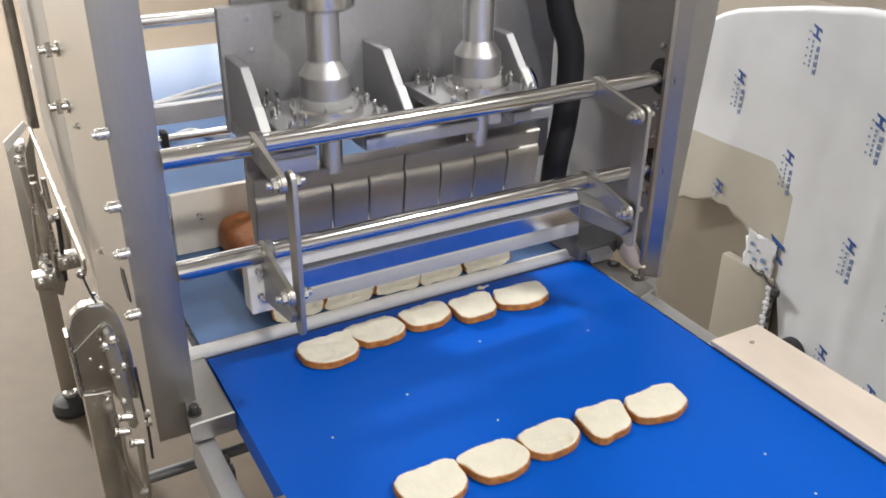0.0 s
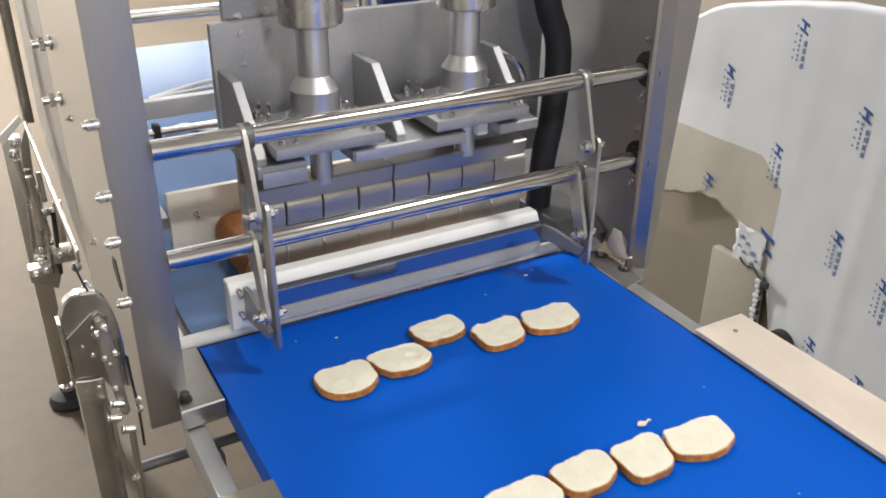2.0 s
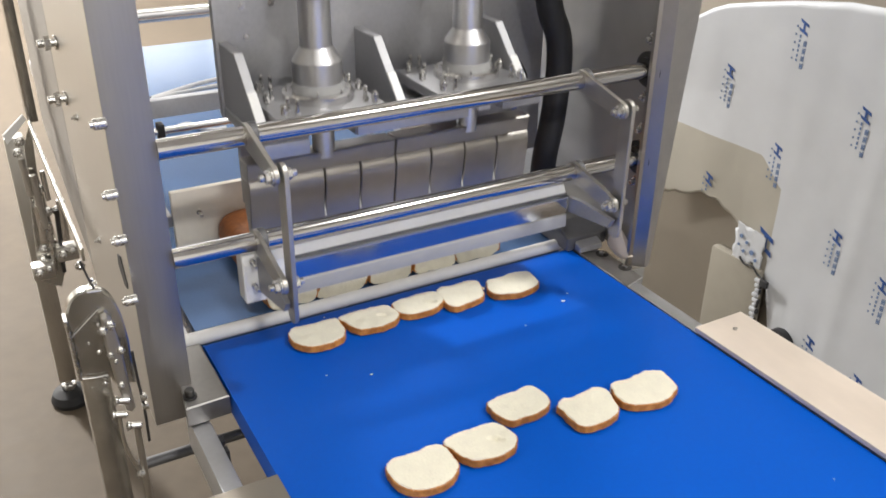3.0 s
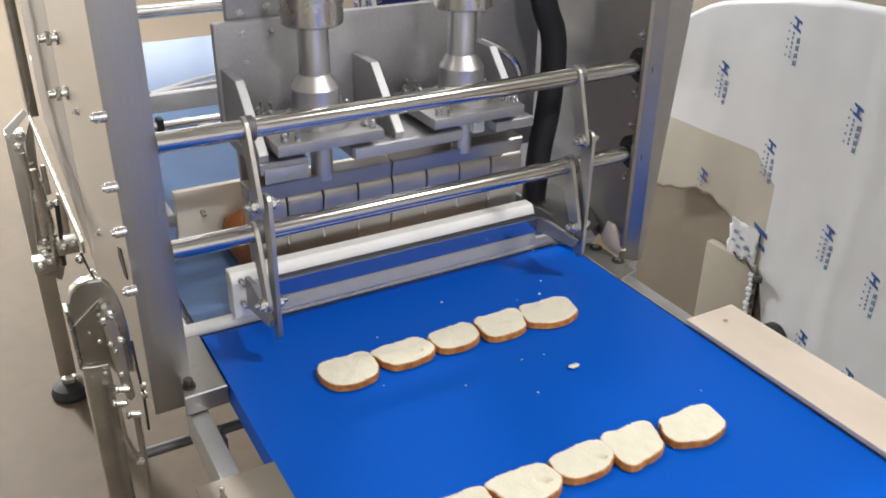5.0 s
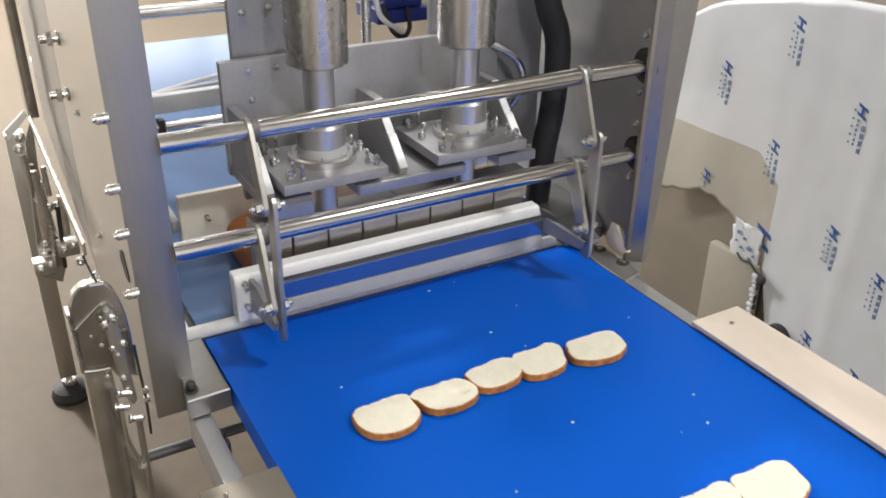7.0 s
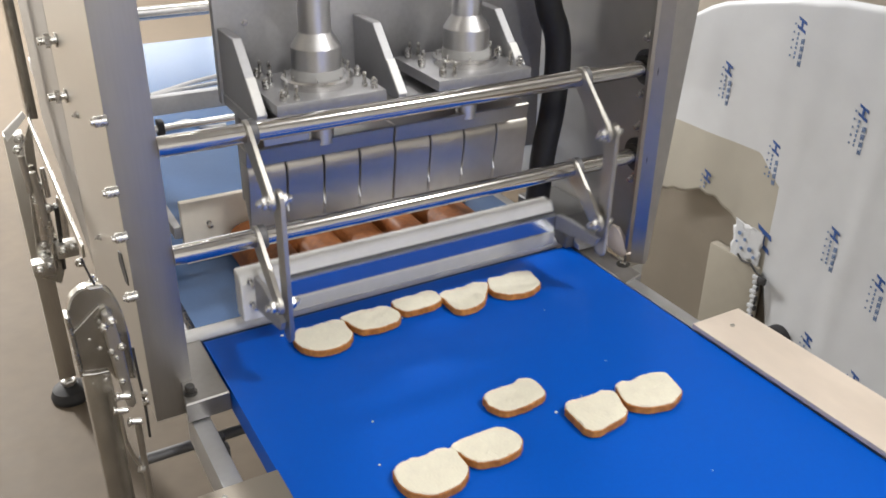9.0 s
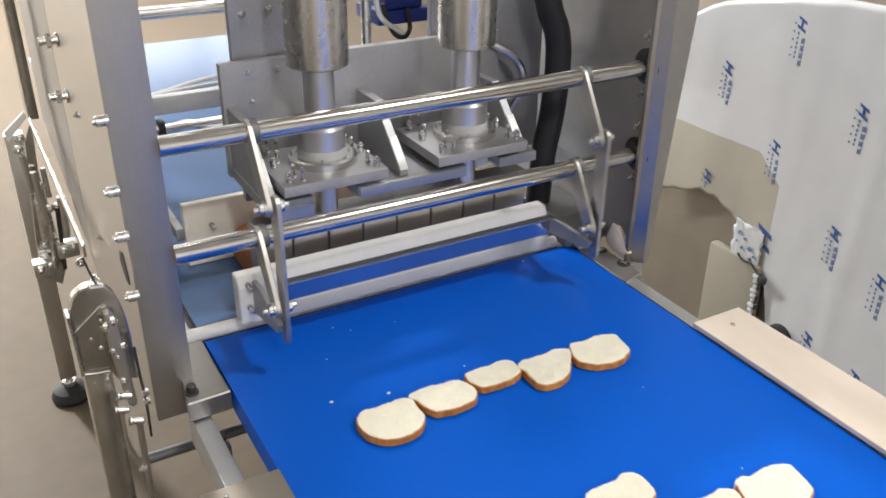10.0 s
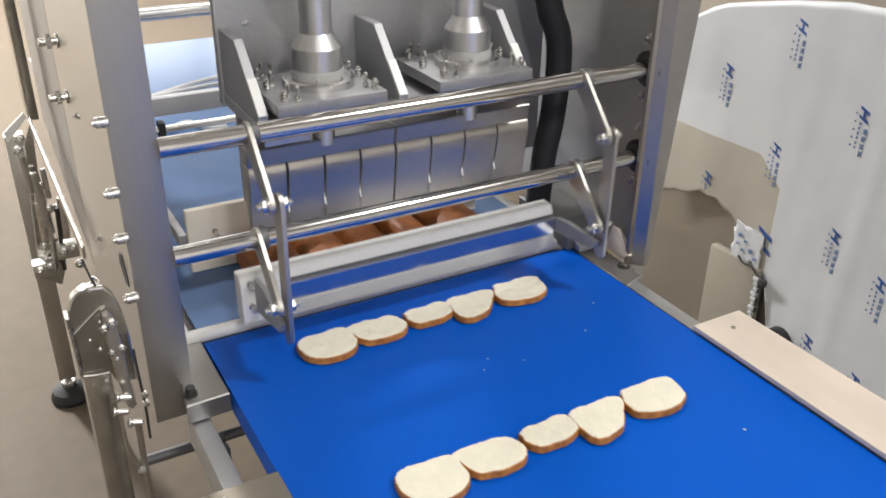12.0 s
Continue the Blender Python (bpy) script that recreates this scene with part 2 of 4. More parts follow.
def stud_nut():
    """A long threaded stud with its washer and locknut."""
    bm = B()
    lathe(bm, [(0.0052, 0), (0.0052, 0.024)], seg=14, bevel=0.0008)
    lathe(bm, [(0.0098, 0.0005), (0.0098, 0.003)], seg=20, bevel=0.0004)
    lathe(bm, [(0.0096, 0.0080), (0.0096, 0.0155)], seg=6, bevel=0.0008)
    for k in range(4):
        lathe(bm, [(0.0046, 0.0160 + 0.002 * k), (0.0058, 0.0168 + 0.002 * k), (0.0046, 0.0176 + 0.002 * k)], seg=14)
    return mesh("bolt", bm, BOLTS)


STUD_NUT = stud_nut()
HEX, CAP, STUD = hex_bolt(), cap_screw(), stud()
OUT_W, OUT_E = (0, -90, 0), (0, 90, 0)      # bolts that point to -x and to +x


def bolt(parent, data, x, y, z, turn=(0, 0, 0)):
    return share("bolt", data, parent, pose(x, y, z, *turn))


# ---- slicing machine ----
machine = thing("slicing_machine", "stainless steel bread slicing machine frame with two round cross rods", "machine")
RY, ZU, ZL = -0.081, 1.188, 1.054          # the two cross rods
TOP = 1.72

# left side: plate with a front post folded inwards
bm = prism(B(), [(-0.0808, 0.834), (-0.0808, TOP), (0.322, TOP), (0.322, 0.83)], "x", -0.3855, -0.3795, 0.001)
part("side_plate", bm, STEEL, machine)
# the rear half of the side is set back at a slight angle; its darker steel paints in a dark reflection
bm = prism(B(), [(-0.3857, 0.3225), (-0.3797, 0.3225), (-0.356, 1.10), (-0.362, 1.10)], "z", 0.86, TOP, 0.001)
part("rear_side_plate", bm, PLATE, machine, "rear side plate set at a slight angle, darkened for its reflection")
part("rear_post", box(B(), -0.414, -0.396, 0.70, 0.78, 0.99, TOP, 0.002), GLEAM, machine, "dark polished rear post")
bm = box(B(), -0.3794, -0.336, -0.0806, -0.020, 0.832, TOP, 0.0)
box(bm, -0.3854, -0.336, -0.0826, -0.0809, 0.832, TOP, 0.0005)
part("front_post", bm, POST, machine)
for y, z in ((-0.104, 1.234), (-0.098, 1.153), (-0.107, 1.103), (-0.108, 1.029)):
    bolt(machine, CAP, -0.3855, y, z, OUT_W)
for y, z in ((0.231, 1.241), (0.240, 1.163)):
    bolt(machine, STUD_NUT, -0.3855, y, z, OUT_W)
for y, z in ((0.150, 1.163), (0.155, 0.985)):
    share("bolt", HEX, machine, pose(-0.3855, y, z, *OUT_W) @ Matrix.Scale(0.55, 4))
bm = prism(B(), [(-0.0100, 1.0403), (-0.0309, 1.0461), (-0.0491, 1.0189), (-0.0463, 1.0104), (-0.0274, 1.0065), (-0.0036, 1.0233)], "x", -0.3868, -0.3856)
part("slot", bm, DARK, machine)

# right side
bm = prism(B(), [(-0.06, 0.885), (-0.0935, 0.90), (-0.0935, TOP), (0.52, TOP), (0.52, 0.885)], "x", 0.3645, 0.3715, 0.001)
part("side_plate", bm, INNER, machine)
bm = prism(B(), [(0.3450, -0.0940), (0.3450, -0.1000), (0.3510, -0.1015), (0.3650, -0.1160), (0.3715, -0.1160), (0.3715, -0.0940)], "z", 0.880, TOP, 0.0008)
part("front_post", bm, FLANGE, machine, "folded steel front post with a slanting inner face")
bm = prism(B(), [(0.3716, 0.878), (0.3810, 0.878), (0.4510, TOP), (0.3716, TOP)], "y", -0.110, -0.098, 0.0015)
part("front_flange", bm, FLANGE, machine, "tapered steel edge flange")


def rod(z, x0, x1, r=0.0115, y=RY, mat=ROD):
    part("cross_rod", tube(B(), (x0, y, z), (x1, y, z), r, seg=32), mat, machine, "polished round steel rod")


rod(ZU, -0.337, 0.364, 0.0118)
rod(ZL, -0.337, 0.364, 0.0118)
for z in (ZU, ZL):
    bm = B()
    lathe(bm, [(0.026, 0), (0.026, 0.009), (0.018, 0.011), (0.018, 0.016)], (0.3645, RY, z), Matrix.Rotation(radians(-90), 3, "Y"))
    part("bearing", bm, DARKSTEEL, machine, "dark flanged bearing")
    for s in (-1, 1):
        bolt(machine, HEX, 0.3645, RY + 0.004, z + 0.042 * s, OUT_W)

bm = prism(B(), [(-0.020, 0.884), (-0.020, 0.905), (0.01, 0.925), (0.12, 0.925), (0.12, 0.884)], "x", 0.285, 0.364, 0.002)
# dark grey also stands in for the shadow among the arms here
part("side_block", bm, GREY_DARK, machine, "grey machined bearing block")
bm = prism(B(), [(-0.036, 0.884), (-0.036, 0.893), (-0.021, 0.899), (-0.021, 0.884)], "x", 0.30, 0.345, 0.0015)
part("side_block", bm, GREY, machine)
# rear cross bars
part("cross_rod", tube(B(), (-0.372, 0.50, 1.205), (0.364, 0.50, 1.205), 0.011), POLISHED, machine, "polished round steel rod")
part("cross_bar", box(B(), -0.372, 0.364, 0.49, 0.51, 1.032, 1.064, 0.002), GREY, machine, "grey flat bar")
part("cross_rod", tube(B(), (-0.372, 0.30, 1.075), (0.0, 0.30, 1.075), 0.006), POLISHED, machine, "thin polished rod")
part("clamp", box(B(), -0.262, -0.252, 0.290, 0.310, 1.062, 1.088, 0.002), RUBBER, machine, "black cable clamp")
# fixed uprights behind the cutter head
for x0, x1 in ((-0.182, -0.085), (0.125, 0.330)):
    part("upright", box(B(), x0, x1, 0.142, 0.156, 1.00, TOP, 0.0015), GREY, machine)
for x, z in ((-0.163, 1.27), (-0.125, 1.274)):
    share("bolt", HEX, machine, pose(x, 0.142, z, 90, 0, 0) @ Matrix.Scale(0.6, 4))
part("guide_rod", tube(B(), (0.090, 0.30, 1.0), (0.090, 0.30, TOP), 0.008), POLISHED, machine, "upright polished guide rod")
bm = box(B(), 0.125, 0.195, 0.30, 0.38, 1.215, 1.42, 0.006)
box(bm, 0.110, 0.21, 0.295, 0.385, 1.192, 1.215, 0.003)
part("motor", bm, MOTOR, machine, "dark blue servo motor")
bm = sweep(B(), bow([(0.115, 0.29, 1.23), (0.13, 0.285, 1.185), (0.15, 0.285, 1.172), (0.165, 0.29, 1.185), (0.16, 0.29, 1.22)]), 0.004, 8)
part("cable", bm, RUBBER, machine)
bm = sweep(B(), bow([(0.10, 0.29, 1.28), (0.105, 0.285, 1.22), (0.125, 0.285, 1.195), (0.15, 0.285, 1.18)]), 0.0045, 8)
part("cable", bm, CABLE, machine)
# hose
bm = sweep(B(), bow([(0.225, 0.09, 1.62), (0.262, 0.08, 1.40), (0.292, 0.08, 1.259), (0.314, 0.08, 1.205), (0.319, 0.08, 1.151), (0.314, 0.08, 1.076), (0.303, 0.08, 1.010), (0.297, 0.08, 0.927)]), 0.0205, 16)
part("hose", bm, RUBBER, machine, "thick black ribbed hose")
bm = sweep(B(), bow([(0.20, 0.13, 1.20), (0.25, 0.10, 1.17), (0.275, 0.11, 1.12), (0.26, 0.13, 1.07)]), 0.006, 8)
part("cable", bm, POLISHED, machine)
part("bracket", box(B(), 0.20, 0.33, 0.17, 0.25, 1.20, 1.24, 0.004), GREY, machine)
part("bracket", box(B(), 0.27, 0.30, 0.15, 0.25, 1.24, 1.33, 0.004), GREY, machine)

# ---- cutter head, which rises and falls ----
head = part("cutter_head", box(B(), -0.207, 0.232, 0.120, 0.134, 1.050, 1.211, 0.0015), GREY, machine, "grey steel cutter carriage plate")
for x, z in ((-0.168, 1.195), (-0.166, 1.155), (-0.128, 1.196), (0.21, 1.19)):
    share("bolt", HEX, head, pose(x, 0.1205, z, 90, 0, 0) @ Matrix.Scale(0.5, 4))
rim = [(-0.204, -0.024), (-0.140, -0.024), (-0.140, 0.062), (-0.077, 0.062), (-0.077, -0.024), (0.092, -0.024), (0.092, 0.062), (0.148, 0.062), (0.148, -0.024), (0.212, -0.024), (0.212, 0.1195), (-0.204, 0.1195)]
part("base_plate", prism(B(), rim, "z", 1.050, 1.0652, 0.001), GREY, head, "grey base plate notched round the two horns")
for x in (-0.203, -0.011, 0.182):
    bm = prism(B(), [(0.1195, 1.0655), (0.1195, 1.152), (0.057, 1.152), (-0.018, 1.074), (-0.018, 1.0655)], "x", x, x + 0.013, 0.001)
    gusset = part("gusset", bm, GREY, head, "grey triangular gusset with a white lower edge")
    # white strip along the lower part of the sloping edge
    bm = prism(B(), [(-0.0200, 1.0752), (-0.0184, 1.0736), (0.0176, 1.1112), (0.0160, 1.1128)], "x", x + 0.0006, x + 0.0124)
    part("milled_edge", bm, HDPE, gusset, "bright white edge strip")
for i, cx in enumerate((-0.105, 0.117)):
    part("spacer", box(B(), cx - 0.060, cx + 0.045, 0.064, 0.088, 1.0653, 1.0774), GREY_DARK, head)
    part("flange", box(B(), cx - 0.080, cx + 0.066, -0.042, 0.092, 1.0775, 1.092, 0.0015), GREY, head, "grey square mounting flange")
    bm = B()
    lathe(bm, [(0.0465, 0.0), (0.0465, 0.009), (0.043, 0.011), (0.037, 0.011), (0.036, 0.0095)], (cx, 0.026, 1.0922), seg=40)
    part("clamp_ring", bm, POLISHED, head)
    for k in range(8):
        an = 2 * math.pi * (k + 0.5) / 8
        share("bolt", STUD, head, pose(cx + 0.0415 * math.cos(an), 0.026 + 0.0415 * math.sin(an), 1.1005) @ Matrix.Scale(0.45, 4))
    bm = B()
    lathe(bm, [(0.0335, 0.0), (0.0335, 0.009), (0.0325, 0.012)], (cx, 0.026, 1.1013))
    part("spacer_ring", bm, NYLON, head, "milky nylon ring")
    bm = B()
    lathe(bm, [(0.0322, 0.0), (0.0322, 0.027), (0.0206, 0.045), (0.0203, 0.112)], (cx, 0.026, 1.1135), seg=40)
    part("booster", bm, TURNED, head, "turned aluminium ultrasonic booster")
    bm = B()
    lathe(bm, [(0.036, 0.0), (0.0405, 0.003), (0.0405, 0.30)], (cx, 0.026, 1.222), seg=44)
    part("converter", bm, CAN, head, "polished steel ultrasonic converter can")
    for dx, dy in ((-0.066, -0.026), (-0.050, -0.030), (-0.068, 0.03), (-0.064, 0.078), (0.055, -0.028), (0.058, 0.03), (0.055, 0.078), (0.040, 0.080), (-0.045, 0.082)):
        data, size = (CAP, 0.8) if abs(dx) > 0.052 else (STUD, 1.0)
        share("bolt", data, head, pose(cx + dx, dy, 1.092) @ Matrix.Scale(size, 4))
        if data is CAP:
            share("bolt", STUD, head, pose(cx + dx * 0.86, dy + 0.012, 1.092))
    bm = B()
    lathe(bm, [(0.0150, 0.0), (0.0150, 0.066)], (cx + 0.003, 0.026, 1.0105), seg=28)
    part("horn", bm, TURNED, head)
    x0, x1 = ((-0.212, -0.0015), (0.0005, 0.2215))[i]
    prof = [(0.015, 1.020), (0.044, 1.020), (0.046, 1.016), (0.046, 1.000), (0.044, 0.9955), (0.0175, 0.9955), (0.0130, 1.018)]
    blade = part("blade", prism(B(), prof, "x", x0, x1, 0.001), BLADE, head, "wide slotted titanium cutting blade")
    w = (x1 - x0) / 4
    tine = [(0.0180, 0.9955), (0.044, 0.9955), (0.043, 0.968), (0.039, 0.945), (0.032, 0.918), (0.0262, 0.896), (0.0240, 0.896), (0.0215, 0.918), (0.0180, 0.945), (0.0148, 0.964), (0.0134, 0.976), (0.0132, 0.984), (0.0142, 0.990), (0.0160, 0.9935)]
    for k in range(4):
        a, b = x0 + k * w + (0.0010 if k else 0), x0 + (k + 1) * w - (0.0010 if k < 3 else 0)
        part("tine", prism(B(), tine, "x", a, b, 0.0012), BLADE, blade)
    for k in (1, 2, 3):
        xa, xb = x0 + k * w - 0.0010, x0 + k * w + 0.0010
        # dark fill paints the slot's shade above, white wedge its highlight below
        part("slot_web", box(B(), xa, xb, 0.026, 0.036, 0.955, 0.9955), GREY_DARK, blade)
        part("slot_floor", prism(B(), [(0.017, 0.924), (0.036, 0.924), (0.036, 0.955), (0.031, 0.955)], "x", xa, xb), HDPE, blade, "white wedge painted as the slot's highlight")
        part("tine", prism(B(), [(0.0325, 0.9235), (0.0315, 0.918), (0.0258, 0.897), (0.0244, 0.897), (0.0218, 0.918), (0.0212, 0.9235)], "x", xa, xb), BLADE, blade)
part("front_strip", box(B(), -0.200, -0.141, -0.028, -0.0245, 1.038, 1.058, 0.001), ALU, head)
part("front_strip", box(B(), -0.075, 0.090, -0.028, -0.0245, 1.050, 1.065, 0.001), ALU, head)
part("plug", box(B(), 0.128, 0.147, 0.005, 0.03, 1.042, 1.064, 0.003), HDPE, head, "white plastic plug")

# ---- swinging guide: rod arms, links and the white bar ----
ARM, REST = 0.09, 20.0


def arm_mesh():
    prof = []
    for k in range(9):
        a = math.pi * k / 8
        prof.append((0.015 * math.cos(a), 0.015 * math.sin(a)))
    for k in range(9):
        a = math.pi + math.pi * k / 8
        prof.append((0.011 * math.cos(a), -ARM + 0.011 * math.sin(a)))
    return mesh("arm", prism(B(), prof, "x", -0.003, 0.003, 0.0006), STEEL)


ARM_MESH = arm_mesh()
bm = B()
lathe(bm, [(0.0150, -0.005), (0.0150, 0.005)], (0, 0, 0), Q_X, bevel=0.001)
COLLAR = mesh("collar", bm, GREY_DARK)
ARMS = []
for x in (-0.236, 0.238):
    for z in (ZU, ZL):
        a = share("swing_arm", ARM_MESH, machine, pose(x, RY, z, -REST), "flat steel swing arm clamped on a rod")
        share("collar", COLLAR, a, pose(0.006, 0, 0))
        for turn, dx in ((OUT_W, -0.003), (OUT_E, 0.011)):
            share("bolt", HEX, a, pose(dx, 0, -ARM, *turn))
        ARMS.append(a)
PY, PZ1, PZ2 = RY - ARM * math.sin(radians(REST)), ZU - ARM * math.cos(radians(REST)), ZL - ARM * math.cos(radians(REST))
guide = part("guide_bar", prism(B(), [(-0.018, 0.9005), (-0.018, 0.953), (-0.0125, 0.9635), (-0.009, 0.966), (0.008, 0.966), (0.008, 0.9005)], "x", -0.255, 0.231, 0.0015), HDPE, machine, "white plastic guide bar")
bm = box(B(), -0.192, 0.2315, -0.0205, -0.0182, 0.9195, 0.9454)
part("mirror_strip", bm, MIRROR, guide, "mirror-polished steel strip")
part("strip_edge", box(B(), -0.192, 0.2315, -0.0240, -0.0182, 0.9455, 0.9478), ALU, guide, "bright strip edge")
# no recess is cut: a dark strip carries the groove's shade
part("groove", box(B(), -0.192, 0.2315, -0.0192, -0.0182, 0.9480, 0.9525), GREY_DARK, guide, "dark strip painted as the shaded groove")
part("lower_lip", box(B(), -0.192, 0.2315, -0.0235, -0.0182, 0.8995, 0.9193, 0.002), NYLON, guide, "greyish plastic lower lip")
for x in (-0.2262, 0.2478):
    prof = []
    for k in range(7):
        a = math.pi * k / 6
        prof.append((PY + 0.012 * math.cos(a), 1.105 + 0.012 * math.sin(a)))
    for k in range(7):
        a = math.pi + math.pi * k / 6
        prof.append((PY + 0.011 * math.cos(a), 0.928 + 0.011 * math.sin(a)))
    part("link_plate", prism(B(), prof, "x", x - 0.003, x + 0.003, 0.0008), STEEL, guide, "upright steel link plate")
for x, low, high in ((-0.2352, 0.915, 0.962), (0.2372, 0.922, 0.945)):
    bm = prism(B(), [(PY - 0.006, 0.948), (PY + 0.002, 0.934), (-0.019, low), (-0.019, high), (-0.05, high + 0.004)], "x", x - 0.002, x + 0.0045)
    part("bracket", bm, GREY, guide)
for z in (0.958, 0.925):
    bolt(guide, STUD, -0.243, -0.018, z, (90, 0, 0))

# ---- transfer bar and conveyors ----
outfeed = thing("outfeed_conveyor", "blue-belted outfeed conveyor with steel rails", "conveyor")
Y_END = -3.3
bm = B()
loop = [(-0.004, 0.8775), (0.002, 0.869), (-0.004, 0.852), (-0.02, 0.846), (Y_END, 0.846), (Y_END - 0.02, 0.86), (Y_END, 0.88), (-0.012, 0.88)]
prism(bm, loop, "x", -0.30, 0.30)
part("belt", bm, BELT, outfeed, "smooth bright blue conveyor belt")
bm = tube(B(), (-0.326, 0.011, 0.882), (0.292, 0.011, 0.882), 0.0095, seg=24)
part("transfer_bar", bm, HDPE, outfeed, "white plastic transfer bar")
part("side_rail", box(B(), 0.3035, 0.327, Y_END, -0.13, 0.835, 0.8795, 0.002), ALU, outfeed, "pale aluminium side rail")
part("side_rail", box(B(), -0.352, -0.329, Y_END, -0.10, 0.800, 0.850, 0.002), ALU, outfeed, "pale aluminium side rail")
for y in (-0.165, -0.185):
    part("clip", box(B(), -0.329, -0.324, y - 0.006, y + 0.006, 0.828, 0.848, 0.001), RUBBER, outfeed)
bm = prism(B(), [(-0.356, -0.130), (-0.302, -0.128), (-0.302, 0.012), (-0.334, 0.012), (-0.346, -0.05)], "z", 0.851, 0.879, 0.0015)
part("corner_bracket", bm, PLATE, outfeed)
bm = lathe(B(), [(0.0085, 0), (0.0085, 0.003)], (-0.345, -0.109, 0.879), seg=18)
lathe(bm, [(0.006, 0.003), (0.006, 0.012)], (-0.345, -0.109, 0.879), seg=18, bevel=0.001)
part("cap_screw", bm, DARKSTEEL, outfeed, "dark socket cap screw")
bm = prism(B(), [(0.302, -0.152), (0.342, -0.140), (0.345, -0.06), (0.330, 0.012), (0.304, 0.012)], "z", 0.862, 0.881, 0.0015)
part("corner_bracket", bm, PLATE, outfeed)
for x, y in ((0.334, -0.050), (0.337, -0.103)):
    bm = lathe(B(), [(0.0105, 0), (0.0105, 0.0012)], (x, y, 0.8811), seg=22)
    socket = part("screw_socket", bm, DARKSTEEL, outfeed, "dark countersunk screw socket")
    part("screw", lathe(B(), [(0.0052, 0), (0.0052, 0.003)], (x, y, 0.8823), seg=6, bevel=0.0006), BOLTS, socket)
bm = B()
bmesh.ops.create_icosphere(bm, subdivisions=2, radius=0.03)
for v in bm.verts:        # a crumpled, three-cornered piece
    up = v.co.z / 0.03
    v.co = Vector((v.co.x * 0.30, v.co.y * (1.0 - 0.55 * max(0, up)) + 0.012 * max(0, up), v.co.z * (1.15 if up > 0 else 0.5)))
    v.co *= 1 + 0.30 * noise.noise(v.co * 60 + Vector((3, 0, 1)))
bmesh.ops.translate(bm, vec=(0.350, -0.073, 0.897), verts=bm.verts[:])
SCRAP = bm
part("side_cover", box(B(), 0.3005, 0.387, Y_END, -0.294, 0.8825, 0.8895, 0.0012), BOARD, outfeed, "pale board cover with screws")
part("side_cover", box(B(), -0.387, -0.3005, Y_END, -0.296, 0.8825, 0.8855, 0.0008), BODY, outfeed, "folded stainless side cover")
for k in range(8):
    share("bolt", STUD, outfeed, pose(0.344, -0.325 - 0.27 * k, 0.8868) @ Matrix.Diagonal((1.2, 1.2, 0.25, 1)))
    share("bolt", STUD, outfeed, pose(-0.366, -0.325 - 0.27 * k, 0.8815))
for x in (-0.340, 0.318):
    for y in (-0.45, -1.8, -3.1):
        part("leg", box(B(), x - 0.018, x + 0.018, y - 0.02, y + 0.02, 0.0, 0.805, 0.003), STEEL, outfeed)
part("tie_rod", tube(B(), (-0.395, 0.10, 0.632), (0.39, 0.10, 0.632), 0.0085), GREY_DARK, outfeed, "dark steel tie rod")

infeed = thing("infeed_conveyor", "blue-belted infeed conveyor behind the blades", "conveyor")
loop = [(0.024, 0.8775), (0.018, 0.869), (0.024, 0.846), (0.038, 0.842), (1.60, 0.842), (1.615, 0.86), (1.60, 0.88), (0.032, 0.88)]
part("belt", prism(B(), loop, "x", -0.30, 0.30), BELT_IN, infeed, "smooth blue conveyor belt")
for x0, x1 in ((0.305, 0.325), (-0.330, -0.308)):
    part("side_rail", box(B(), x0, x1, 0.03, 1.62, 0.835, 0.874, 0.002), ALU, infeed)
pusher = part("loaf_pusher", box(B(), -0.262, 0.24, 0.0, 0.012, 0.8815, 0.984, 0.002), CREAM, infeed, "cream plastic loaf pusher bar")
share("bolt", STUD, pusher, pose(-0.222, 0.001, 0.945, 90, 0, 0))
part("arm", box(B(), -0.275, -0.2625, 0.004, 0.5, 0.925, 0.945, 0.003), GREY, pusher)
for path in (bow([(-0.120, 1.078, 0.888), (-0.071, 1.103, 0.888), (-0.000, 1.140, 0.888), (0.086, 1.168, 0.888)]),
             bow([(-0.122, 1.069, 0.888), (-0.047, 1.090, 0.888), (0.071, 1.109, 0.888)]),
             bow([(-0.167, 0.808, 0.888), (-0.095, 0.856, 0.888), (-0.061, 0.797, 0.888), (-0.025, 0.794, 0.888)])):
    tagged(part("cable", sweep(B(), path, 0.0055, 8), CABLE), "loose white cable lying on the infeed belt", "cable", "loose cables")

# legs
for x, y in ((-0.424, 1.25), (0.42, 1.25)):
    bm = box(B(), x - 0.022, x + 0.022, y - 0.02, y + 0.02, 0.075, 0.79, 0.003)
    leg = part("leg", bm, STEEL, infeed)
    bm = B()
    lathe(bm, [(0.052, 0.0), (0.054, 0.012), (0.046, 0.032), (0.022, 0.044)], (x, y, 0), seg=28)
    part("foot_pad", bm, RUBBER, leg, "black rubber levelling foot")
    bm = B()
    lathe(bm, [(0.020, 0.044), (0.020, 0.058)], (x, y, 0), seg=6, bevel=0.001)
    lathe(bm, [(0.010, 0.056), (0.010, 0.078)], (x, y, 0), seg=14)
    part("foot_nut", bm, BOLTS, leg)
for x0, x1, top in ((-0.4577, -0.4271, 0.955), (0.36, 0.40, 0.858)):
    part("leg", box(B(), x0, x1, -0.082, -0.042, 0.0, top, 0.003), GLEAM, machine, "polished square steel leg")

